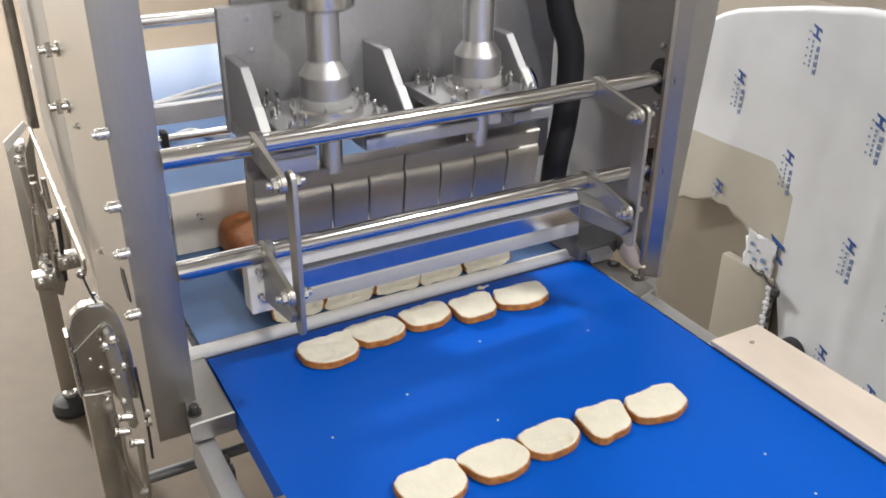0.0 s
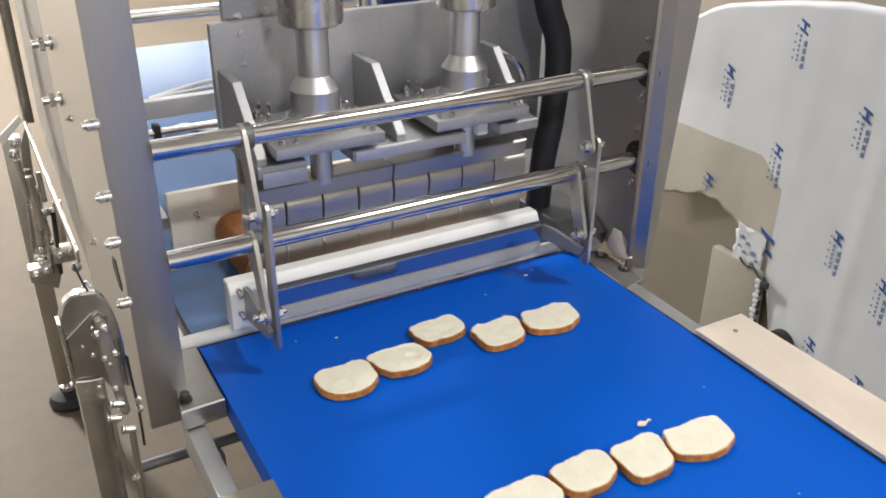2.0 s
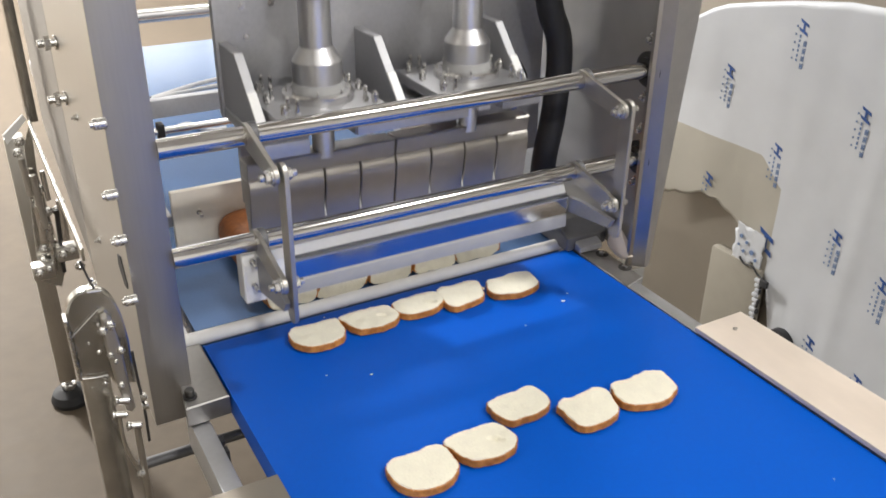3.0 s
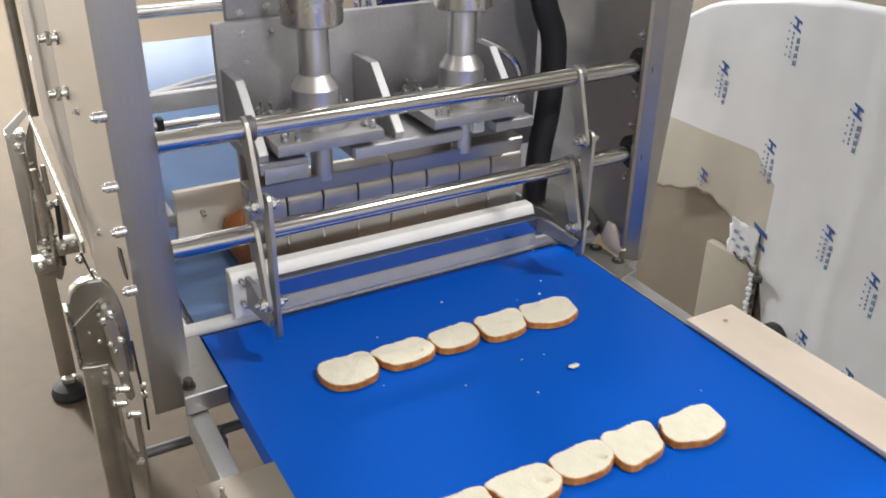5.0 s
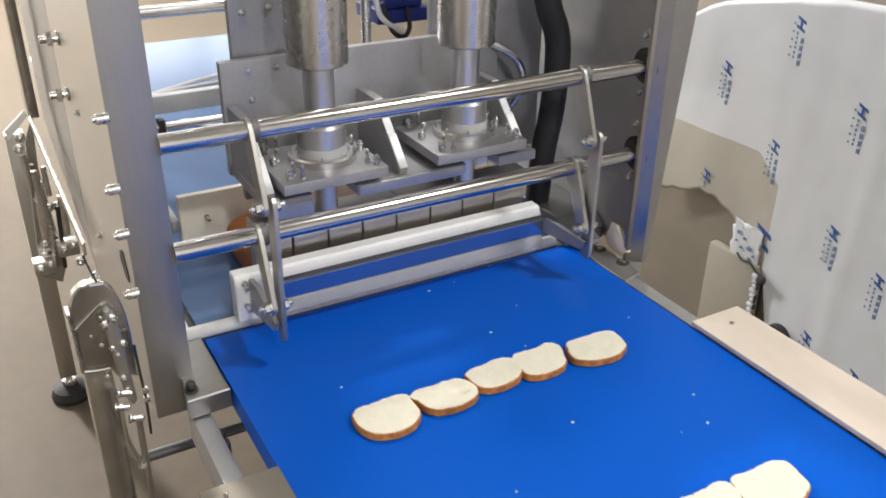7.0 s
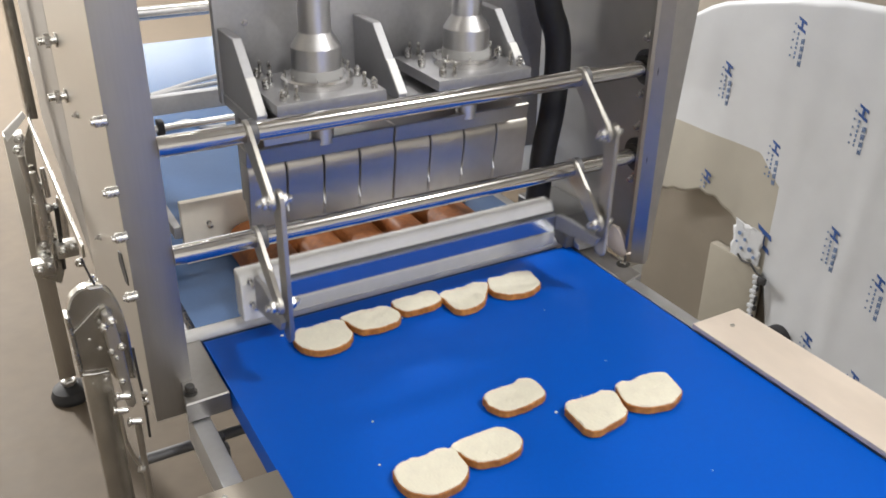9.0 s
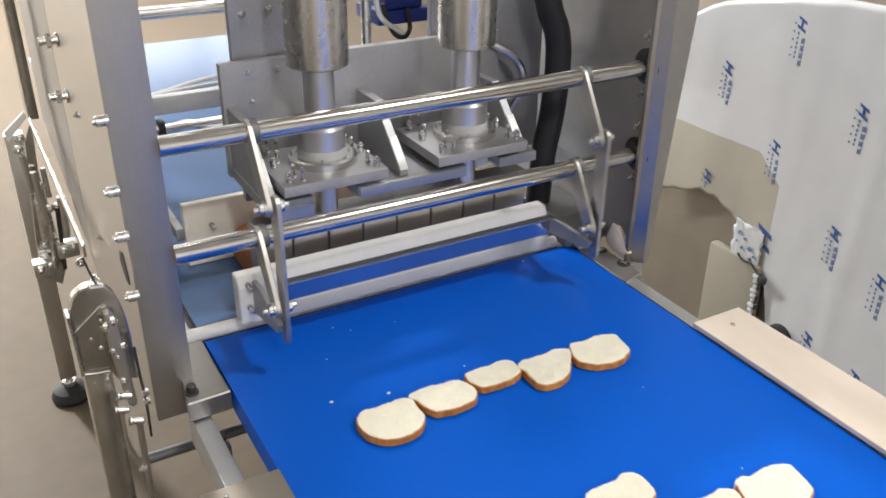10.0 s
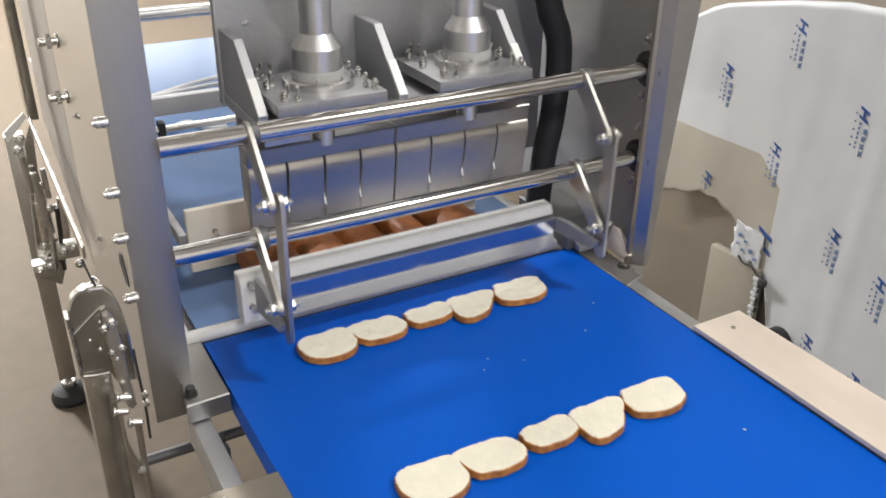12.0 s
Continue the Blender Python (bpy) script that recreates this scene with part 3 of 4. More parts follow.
# arched guard and latch gear beside the side plate
arch = [(-0.4610, 1.0239), (-0.4537, 1.0401), (-0.4408, 1.0482), (-0.4263, 1.0474), (-0.4125, 1.0353), (-0.4045, 1.0094), (-0.4012, 0.9739)]
arch = [(p.x, p.y) for p in bow([(x, z, 0) for x, z in arch], 4)]
bm = prism(B(), arch + [(-0.4020, 0.9141), (-0.4246, 0.9214), (-0.4311, 0.9367), (-0.4586, 0.9416), (-0.4594, 0.9957)], "y", -0.1000, -0.0850, 0.002)
guard = part("guard_cover", bm, GLEAM, machine, "arched dark polished steel guard cover")
part("crease", tube(B(), (-0.4594, -0.102, 0.9973), (-0.4279, -0.102, 1.0239), 0.0011, seg=8), POLISHED, guard, "bright folded crease")
part("lip", sweep(B(), bow([(-0.4586, -0.102, 0.9408), (-0.4456, -0.103, 0.9387), (-0.4311, -0.102, 0.9371)]), 0.0018, 8), POLISHED, guard, "bright rolled lip")
bm = prism(B(), [(-0.4610, 1.0211), (-0.4598, 0.9957), (-0.4586, 0.9416), (-0.4622, 0.9416), (-0.4634, 0.9957), (-0.4646, 1.0211)], "y", -0.1080, -0.0860, 0.001)
part("edge", bm, BOLTS, guard, "bright turned-in edge")
lever = [(-0.4271, 1.0167), (-0.4214, 1.0187), (-0.4166, 1.0110), (-0.4117, 0.9698), (-0.4109, 0.9303), (-0.4085, 0.8883), (-0.4133, 0.8834), (-0.4190, 0.8883), (-0.4246, 0.9343), (-0.4279, 0.9820)]
lever = part("latch_lever", prism(B(), lever, "y", -0.1120, -0.1005, 0.0018), STEEL, machine, "long rounded steel latch lever")
for x, z, size in ((-0.4279, 1.0005, 0.95), (-0.4194, 1.0062, 1.05), (-0.4133, 0.9706, 0.85), (-0.4246, 0.9674, 0.75), (-0.4206, 0.9577, 0.6), (-0.4194, 0.9246, 0.8)):
    share("bolt", HEX, lever, pose(x, -0.111, z, 90, 0, 0) @ Matrix.Scale(0.62 * size, 4))
for x, z, size in ((-0.4351, 0.9682, 0.5), (-0.4335, 0.9319, 0.6), (-0.4351, 0.9246, 0.55), (-0.4303, 1.0030, 0.45), (-0.4440, 0.9828, 0.35)):
    share("bolt", HEX, guard, pose(x, -0.0995, z, 90, 0, 0) @ Matrix.Scale(0.62 * size, 4))
bm = tube(B(), (-0.4360, -0.106, 1.0502), (-0.4206, -0.106, 1.0486), 0.0032, seg=14, bevel=0.0008)
part("hinge_pin", bm, BOLTS, guard, "bright hinge pin")
share("bolt", HEX, guard, pose(-0.4279, -0.099, 1.0546) @ Matrix.Scale(0.5, 4))
part("stay_wire", sweep(B(), bow([(-0.4360, -0.102, 1.0869), (-0.4319, -0.103, 1.0668), (-0.4279, -0.104, 1.0522)]), 0.0012, 8), DARKSTEEL, machine)
for x, z, r in ((-0.4206, 0.9044, 0.0062), (-0.4263, 0.8859, 0.0055), (-0.4125, 0.8649, 0.0058)):
    bm = tube(B(), (x - 0.007, -0.114, z + 0.002), (x + 0.007, -0.114, z - 0.002), 0.72 * r, seg=16, bevel=0.0015)
    pin = part("hinge_pin", bm, POLISHED, machine, "bright clevis pin")
    part("pin_head", tube(B(), (x - 0.0095, -0.114, z + 0.0027), (x - 0.0068, -0.114, z + 0.0020), 0.72 * r + 0.0015, seg=16, bevel=0.0008), BOLTS, pin)
thin = [(-0.4279, 0.8834), (-0.4279, 0.8439), (-0.4230, 0.8164), (-0.4158, 0.7930)]
part("lever_rod", sweep(B(), bow([(x, -0.112, z) for x, z in thin]), 0.0022, 8), STEEL, machine, "thin bent steel rod")
part("hinge_pin", tube(B(), (-0.4198, -0.114, 0.7946), (-0.4133, -0.114, 0.7914), 0.005, seg=14, bevel=0.001), BOLTS, machine)
thin = [(-0.4109, 0.8608), (-0.4115, 0.80), (-0.4117, 0.72), (-0.4117, 0.62)]
part("lever_rod", sweep(B(), bow([(x, -0.110, z) for x, z in thin]), 0.0040, 10), STEEL, machine, "steel pull rod")
thin = [(-0.4028, 0.9706), (-0.4020, 0.9351), (-0.4004, 0.8931), (-0.4012, 0.8422)]
part("edge_strip", sweep(B(), bow([(x, -0.120, z) for x, z in thin]), 0.0017, 8), DARKSTEEL, machine)
for z in (0.9077, 0.8947):
    part("clip", box(B(), -0.4028, -0.3956, -0.126, -0.118, z - 0.003, z + 0.003, 0.0015), BOLTS, machine)
# slanting strap with a bright edge, from the rear post down to the guard
low, high = Vector((-0.406, 0.2, 0.956)), Vector((-0.412, 0.69, 0.998))
lean = Matrix.Translation(low) @ (high - low).to_track_quat("Y", "Z").to_matrix().to_4x4()
strap = part("strap", box(B(), -0.003, 0.001, 0, (high - low).length, -0.020, -0.001, 0.001, lean), STEEL, machine, "slanting flat steel strap")
part("strap_edge", tube(B(), low, high, 0.0016, seg=10), BOLTS, strap, "bright strap edge")
# latch gear further back
bm = prism(B(), [(-0.430, 0.954), (-0.411, 0.993), (-0.417, 0.895), (-0.404, 0.685), (-0.417, 0.649), (-0.453, 0.672), (-0.445, 0.783)], "y", 0.69, 0.70, 0.001)
part("latch_plate", bm, GLEAM, machine, "dark polished latch plate")
for a, b, r, m in (((-0.400, 0.822), (-0.408, 0.690), 0.004, DARKSTEEL), ((-0.428, 0.900), (-0.424, 0.790), 0.007, STEEL), ((-0.440, 0.935), (-0.437, 0.860), 0.006, STEEL),
                   ((-0.417, 0.800), (-0.424, 0.690), 0.005, BOLTS), ((-0.410, 0.905), (-0.409, 0.845), 0.005, POLISHED)):
    part("gear_rod", tube(B(), (a[0], 0.672, a[1]), (b[0], 0.672, b[1]), r, seg=12, bevel=0.001), m, machine)
for x, z in ((-0.396, 0.737), (-0.444, 0.708)):
    bm = box(B(), x - 0.020, x + 0.020, 0.655, 0.685, z - 0.018, z + 0.012, 0.004)
    block = part("gear_block", bm, STEEL, machine, "small cast steel clamp block")
    share("bolt", HEX, block, pose(x - 0.008, 0.655, z, 90, 0, 0))
    share("bolt", HEX, block, pose(x + 0.010, 0.655, z + 0.004, 90, 0, 0) @ Matrix.Scale(0.8, 4))
bm = prism(B(), [(-0.461, 0.979), (-0.422, 1.012), (-0.417, 1.003), (-0.457, 0.961)], "y", 0.68, 0.6895, 0.001)
part("white_flap", bm, HDPE, machine, "bright folded flap")
for x, z in [(-0.436, 0.961), (-0.442, 0.940), (-0.420, 0.865), (-0.428, 0.834), (-0.413, 0.816), (-0.397, 0.815), (-0.434, 0.740), (-0.420, 0.732), (-0.399, 0.734), (-0.440, 0.717), (-0.377, 0.688)]:
    share("bolt", HEX, machine, pose(x, 0.689, z, 90, 0, 0))
for a, b in [((-0.428, 0.837), (-0.430, 0.760)), ((-0.389, 0.841), (-0.393, 0.757)), ((-0.459, 0.711), (-0.428, 0.713)), ((-0.398, 0.727), (-0.375, 0.730))]:
    part("cylinder", tube(B(), (a[0], 0.675, a[1]), (b[0], 0.675, b[1]), 0.008, seg=14), POLISHED, machine)

# ---- cabinet wrapped in film ----
cabinet = thing("wrapped_cabinet", "steel cabinet half wrapped in printed white protective film", "cabinet")
# brown of the bare steel is a reflection put into its colour
part("body", box(B(), 1.012, 1.7, -1.0, 0.62, 0.0, 1.185, 0.006), BODY, cabinet, "bare steel cabinet body tinted brown for its reflection")


def level(pts, y):
    for (a, za), (b, zb) in zip(pts, pts[1:]):
        if a <= y <= b:
            return za + (zb - za) * (y - a) / (b - a)
    return pts[-1][1]


def film_low(y):
    """The torn lower edge of the film."""
    return level(((-1.0, 0.08), (0.0, 0.10), (0.045, 0.36), (0.112, 0.448), (0.142, 0.565), (0.229, 0.578), (0.241, 0.655), (0.268, 0.673), (0.323, 0.695),
                  (0.365, 0.697), (0.40, 0.680), (0.458, 0.666), (0.55, 0.66)), y)


def film_high(y):
    return level(((-1.0, 1.190), (0.0, 1.198), (0.078, 1.195), (0.20, 1.176), (0.308, 1.153), (0.38, 1.136), (0.42, 1.120), (0.455, 1.100), (0.55, 1.04)), y)


def film_x(y, z):
    """The face of the film: slack, with a loose edge and an upright fold."""
    d = 0.004 * noise.noise(Vector((y * 5, z * 3, 0.3))) + 0.0016 * noise.noise(Vector((y * 19, z * 8, 5)))
    fold = 0.0022 * max(0, 1 - abs(y + 0.048 + 0.006 * math.sin(z * 9)) / 0.03)
    near = max(0, 1 - math.hypot((y - 0.10) / 0.07, (z - 0.50) / 0.10))
    fold += 0.005 * near * abs(noise.noise(Vector((y * 40, z * 30, 2.5))))
    loose = 0.03 * max(0, (y - 0.25) / 0.25) * max(0, 1 - (z - film_low(y)) / 0.25)
    return 0.996 - abs(d) - loose - fold


bm = B()
cols, NZ = [], 44
FY0 = 0.152
for i in range(151):
    y = -0.98 + i * 0.01
    lo = film_low(y) + 0.008 * noise.noise(Vector((y * 40, 2.0, 0)))
    hi = film_high(y)
    col = []
    for k in range(NZ + 1):
        mid = 0.840 - 0.9 * max(0, 0.215 - y) if y > FY0 else 0.783
        z = lo + (mid - lo) * k / 20 if k <= 20 else mid + (hi - mid) * (k - 20) / (NZ - 20)
        col.append(bm.verts.new((film_x(y, z), y, z)))
    cols.append(col)
for a, b in zip(cols, cols[1:]):
    for k in range(NZ):
        f = bm.faces.new((a[k], a[k + 1], b[k + 1], b[k]))
        f.smooth = True
        y, z = f.calc_center_median()[1:]
        # shade on the lower back corner is painted with the second film colour
        if y > FY0 and k < 20:
            f.material_index = 1
film = part("film", bm, FILM, cabinet, "wrinkled white protective film with blue print")
film.data.materials.append(FILM_SHADED)      # darker copy of the film, for the shaded area near the torn edge
sol = film.modifiers.new("thickness", "SOLIDIFY")
sol.thickness = 0.0012


def logo(y, z, s=1.0, rows=True):
    """A printed mark: a slanted H shape, a column of small bars, one of heavier blocks and one of dots, running downwards."""
    spots = [(y + dy * s, z + dz * s) for dy in (-0.015, 0, 0.018) for dz in (0.015, -0.02, -0.05, -0.075)]
    here = Matrix.Translation((min(film_x(*q) for q in spots if q[1] > film_low(q[0]) + 0.01) - 0.0014, y, z))
    low = film_low(y) - z + 0.006
    bm = B()
    s *= 0.85
    for dz in (0.0100, -0.0105):
        prism(bm, [(0.0135 * s, (dz + 0.0095) * s), (0.0110 * s, (dz + 0.0025) * s), (-0.0135 * s, (dz - 0.0085) * s), (-0.0115 * s, (dz - 0.0010) * s)], "x", -0.0004, 0.0004)
    prism(bm, [(0.0035 * s, 0.0125 * s), (-0.0020 * s, 0.0105 * s), (-0.0030 * s, -0.0120 * s), (0.0025 * s, -0.0090 * s)], "x", -0.0006, 0.0004)
    bmesh.ops.transform(bm, matrix=here, verts=bm.verts[:])
    part("printed_mark", bm, INK, film, "slanted blue printed mark")
    if not rows:
        return
    bm = B()
    s /= 0.85
    for k in range(6):          # small bars
        a = -0.0150 - 0.0098 * k
        if a - 0.007 > low:
            box(bm, -0.0004, 0.0004, 0.0035 * s, 0.0072 * s, (a - 0.0062 + 0.001 * (k % 2)) * s, a * s, 0, here)
    for k in range(4):          # heavier blocks of three strokes
        a = -0.0250 - 0.0150 * k
        if a - 0.012 < low:
            continue
        box(bm, -0.0004, 0.0004, -0.0128 * s, -0.0110 * s, (a - 0.0120) * s, a * s, 0, here)
        box(bm, -0.0004, 0.0004, -0.0096 * s, -0.0080 * s, (a - 0.0112) * s, (a - 0.0008 * k) * s, 0, here)
        box(bm, -0.0004, 0.0004, -0.0066 * s, -0.0052 * s, (a - 0.0120) * s, (a - 0.0010) * s, 0, here)
        box(bm, -0.0005, 0.0003, -0.0124 * s, -0.0056 * s, (a - 0.0070 - 0.001 * (k % 3)) * s, (a - 0.0054 - 0.001 * (k % 3)) * s, 0, here)
    for k in range(5):          # dots
        a = 0.0020 - 0.0162 * k
        if a - 0.005 > low:
            box(bm, -0.0004, 0.0004, 0.0150 * s, 0.0184 * s, (a - 0.0040) * s, a * s, 0.0, here)
    tagged(part("printed_bar", bm, INK_PALE, film, "small blue printed bars and dots"), kind="stuff")


for y, z in ((0.172, 1.128), (0.343, 0.995), (-0.006, 0.997), (0.177, 0.863), (0.344, 0.738), (-0.008, 0.736), (-0.005, 0.477), (-0.129, 0.682), (-0.131, 0.453)):
    logo(y, z)
logo(0.163, 0.650, 1.9, False)
bm = box(B(), 0.984, 1.011, 0.152, 0.306, 0.33, 0.582, 0.008)
part("beige_panel", bm, BEIGE, cabinet, "beige plastic panel on the cabinet")
for k in range(13):
    z = 0.565 - 0.0125 * k
    part("pleat", box(B(), 0.976, 0.9838, 0.1425 + 0.002 * (k % 2), 0.160 - 0.003 * (k % 3), z - 0.0088, z, 0.0025), FILM, cabinet, "small white pleat of bunched film")
    # solid dark pieces paint the shade in the gap beside the film
    if k % 4 != 3:
        part("torn_edge", box(B(), 0.976, 0.983, 0.1365 + 0.0015 * (k % 3), 0.1420, z - 0.0105 + 0.002 * (k % 2), z + 0.001, 0.001), DARK, cabinet, "dark strip standing for the shaded gap along the torn edge")
part("torn_edge", box(B(), 0.972, 0.983, 0.122, 0.143, 0.553, 0.570, 0.004), DARK, cabinet, "dark strip standing for the shaded gap along the torn edge")
gap = bow([(0.984, 0.218, 0.590), (0.983, 0.200, 0.580), (0.982, 0.176, 0.584), (0.981, 0.158, 0.573), (0.980, 0.140, 0.570)])
part("torn_edge", sweep(B(), gap, 0.0026, 6), DARK, cabinet, "dark strip standing for the shaded gap along the torn edge")
bm = B()
lathe(bm, [(0.034, 0), (0.034, 0.02), (0.022, 0.022)], (0.993, 0.066, 0.440), Matrix.Rotation(radians(-90), 3, "Y"))
part("cable_gland", bm, RUBBER, cabinet, "black round rubber cable entry")

bm = B()
grid = []
for i in range(15):
    row = []
    for k in range(15):
        u, v = i / 14, k / 14
        y, z = 0.160 + 0.085 * u, 0.585 + 0.078 * v + 0.02 * u * v - 0.012 * u
        d = 0.006 * abs(noise.noise(Vector((y * 38, z * 22, 8)))) + 0.003 * abs(noise.noise(Vector((y * 110, z * 70, 3))))
        row.append(bm.verts.new((0.991 - 0.5 * d, y + 0.01 * noise.noise(Vector((u * 5, v * 5, 1))), z + 0.012 * noise.noise(Vector((u * 5, v * 5, 9))))))
    grid.append(row)
for a, b in zip(grid, grid[1:]):
    for k in range(14):
        bm.faces.new((a[k], a[k + 1], b[k + 1], b[k]))
scrap = part("film_scrap", bm, FILM, cabinet, "torn crumpled end of the film")
scrap.modifiers.new("thickness", "SOLIDIFY").thickness = 0.001
for y, z, r in ((0.226, 0.640, 0.005), (0.208, 0.630, 0.004), (0.190, 0.612, 0.006), (0.214, 0.606, 0.004), (0.230, 0.617, 0.003), (0.176, 0.598, 0.004)):
    part("printed_mark", lathe(B(), [(r, 0), (r, 0.002)], (0.988, y, z), Matrix.Rotation(radians(-90), 3, "Y"), 10), INK_PALE, scrap)

# ---- housings added for the unseen lamps ----
for lx, ly, power in LAMPS:
    lamp = tagged(part("ceiling_lamp", box(B(), lx - 0.2, lx + 0.2, ly - 0.16, ly + 0.16, 3.74, 3.80, 0.01), HDPE), "unseen white rectangular lamp housing added at the ceiling", "lamp", "ceiling lamps")
    part("hanger", tube(B(), (lx, ly, 3.80), (lx, ly, hz), 0.01), POST, lamp)

# ---- bread ----
PERIOD, EVENT, SPEED = 1.4857, 1.183, 0.196
TH, FEED, CUT, BACK = 0.0112, 0.0128, 0.0125, 0.0125
# outlines of the loaves: the reach at twenty even angles from one end of the cut base round by the base and back over the dome
BROAD = (0.98, 1.03, 1.12, 1.13, 0.97, 0.90, 0.95, 1.14, 1.21, 1.04, 0.98, 1.01, 1.03, 1.03, 0.99, 0.99, 0.99, 1.00, 0.99, 0.97)
POINTED = (0.87, 0.96, 1.25, 1.18, 1.04, 0.97, 1.00, 1.13, 1.06, 0.99, 0.99, 1.02, 1.03, 1.04, 0.98, 0.98, 0.94, 0.97, 0.89, 0.86)
SMALL = (0.98, 1.03, 1.16, 1.08, 0.96, 0.95, 1.03, 1.19, 1.17, 1.04, 0.96, 0.97, 0.96, 0.96, 0.97, 0.98, 1.02, 1.07, 1.06, 1.00)
LOW = (0.97, 0.98, 1.13, 1.08, 0.90, 0.86, 0.94, 1.22, 1.17, 1.03, 0.98, 1.01, 1.07, 1.03, 0.99, 0.98, 1.00, 1.09, 1.01, 0.95)
SQUARE = (0.97, 1.00, 1.18, 1.17, 0.97, 0.93, 1.00, 1.22, 1.20, 1.01, 0.86, 0.82, 0.89, 0.94, 0.95, 0.97, 1.03, 1.13, 1.15, 1.03)
CORNERED = (0.95, 0.98, 1.14, 1.22, 0.99, 0.93, 0.98, 1.16, 1.22, 0.98, 0.85, 0.82, 0.89, 0.92, 0.91, 0.92, 0.99, 1.23, 1.18, 1.02)
THREE = (0.98, 1.02, 1.22, 1.16, 0.92, 0.90, 0.98, 1.15, 1.22, 0.92, 0.70, 0.62, 0.60, 0.64, 0.74, 0.86, 1.02, 1.20, 1.17, 1.03)
EARED = (0.98, 0.99, 1.04, 1.18, 0.96, 0.92, 1.01, 1.13, 1.20, 1.03, 0.95, 0.95, 1.01, 0.99, 1.00, 0.99, 0.96, 0.98, 1.00, 1.02)
# each row of slices: outline, place across the belt, lag along it, width and depth
ROWS = {
    -2: ((BROAD, -0.1604, 0.021, 0.077, 0.060), (POINTED, -0.0817, 0.019, 0.079, 0.056), (SMALL, -0.0052, 0.0195, 0.074, 0.051), (CORNERED, 0.0714, 0.019, 0.068, 0.058), (EARED, 0.1423, 0.0135, 0.083, 0.055)),
    -1: ((BROAD, -0.1588, 0.019, 0.079, 0.065), (POINTED, -0.0850, 0.0255, 0.081, 0.056), (SMALL, -0.0052, 0.029, 0.074, 0.053), (SQUARE, 0.0682, 0.0225, 0.069, 0.061), (EARED, 0.1433, 0.0145, 0.087, 0.057)),
    0: ((BROAD, -0.1618, 0.0185, 0.076, 0.064), (POINTED, -0.0831, 0.0205, 0.080, 0.057), (LOW, -0.0075, 0.0585, 0.076, 0.053), (SQUARE, 0.0643, 0.0155, 0.074, 0.060), (EARED, 0.1449, 0.013, 0.087, 0.059)),
    1: ((BROAD, -0.1605, 0.024, 0.075, 0.060), (POINTED, -0.0813, 0.023, 0.081, 0.053), (SMALL, -0.0041, 0.024, 0.076, 0.049), (CORNERED, 0.0654, 0.0245, 0.074, 0.059), (EARED, 0.1436, 0.0155, 0.085, 0.056)),
    2: ((BROAD, -0.1614, 0.0147, 0.076, 0.065), (POINTED, -0.0830, 0.0095, 0.083, 0.052), (SMALL, -0.0062, 0.010, 0.071, 0.051), (SQUARE, 0.0693, 0.0117, 0.075, 0.058), (EARED, 0.1436, 0.0095, 0.086, 0.062)),
    3: ((BROAD, -0.1621, 0.0152, 0.077, 0.065), (POINTED, -0.0817, 0.0102, 0.081, 0.052), (SMALL, -0.0065, 0.0195, 0.073, 0.052), (SQUARE, 0.0641, 0.0195, 0.075, 0.057), (EARED, 0.1436, 0.010, 0.086, 0.058)),
    4: ((BROAD, -0.1592, 0.0152, 0.079, 0.065), (POINTED, -0.0826, 0.0157, 0.079, 0.051), (LOW, -0.0073, 0.0783, 0.079, 0.048), (CORNERED, 0.0667, 0.0135, 0.076, 0.061), (EARED, 0.1443, 0.014, 0.083, 0.062)),
    5: ((BROAD, -0.1600, 0.0176, 0.077, 0.067), (POINTED, -0.0818, 0.0197, 0.079, 0.053), (LOW, -0.0076, 0.0256, 0.074, 0.042), (THREE, 0.0678, 0.0136, 0.080, 0.062), (EARED, 0.1437, 0.0136, 0.082, 0.062)),
    6: ((BROAD, -0.1617, 0.0124, 0.078, 0.064), (POINTED, -0.0860, 0.0083, 0.082, 0.051), (LOW, -0.0072, 0.0079, 0.072, 0.042), (THREE, 0.0665, 0.0086, 0.078, 0.062), (EARED, 0.1433, 0.0108, 0.085, 0.059)),
}
ROWS[-3], ROWS[7] = ROWS[-2], ROWS[6]
# air pockets in the crumb: place in the slice, from -1 to 1 across and from base to dome
POCKETS = {(-2, 2): (0.25, 0.45), (0, 1): (0.40, 0.05), (1, 1): (0.45, 0.10), (1, 2): (0.45, 0.15), (2, 1): (0.35, 0.20), (3, 1): (0.45, 0.10)}


def outline(shape, w, d, grow=0.0, seed=0, n=84):
    """The slice's edge: x across, z from the cut base at 0 to the top of the dome."""
    out = []
    for i in range(n):
        p = 20 * i / n
        k, f = int(p), p % 1
        a, b, c, e = (shape[(k + j) % 20] for j in (-1, 0, 1, 2))
        r = 0.5 * (2 * b + (c - a) * f + (2 * a - 5 * b + 4 * c - e) * f * f + (3 * b - a - 3 * c + e) * f ** 3)
        an = 2 * math.pi * i / n - math.pi
        u, v = math.cos(an), math.sin(an)
        x, z = r * u * w / 2, (r * v + 1) * d / 2
        rough = 0.0014 if v < -0.45 else 0.0006
        r = rough * noise.noise(Vector((x * 330, z * 330, seed))) + 0.0015 * noise.noise(Vector((x * 55, z * 55, seed + 9)))
        out.append((x + u * (grow + r), max(-0.002, z + v * (grow + r))))
    return out


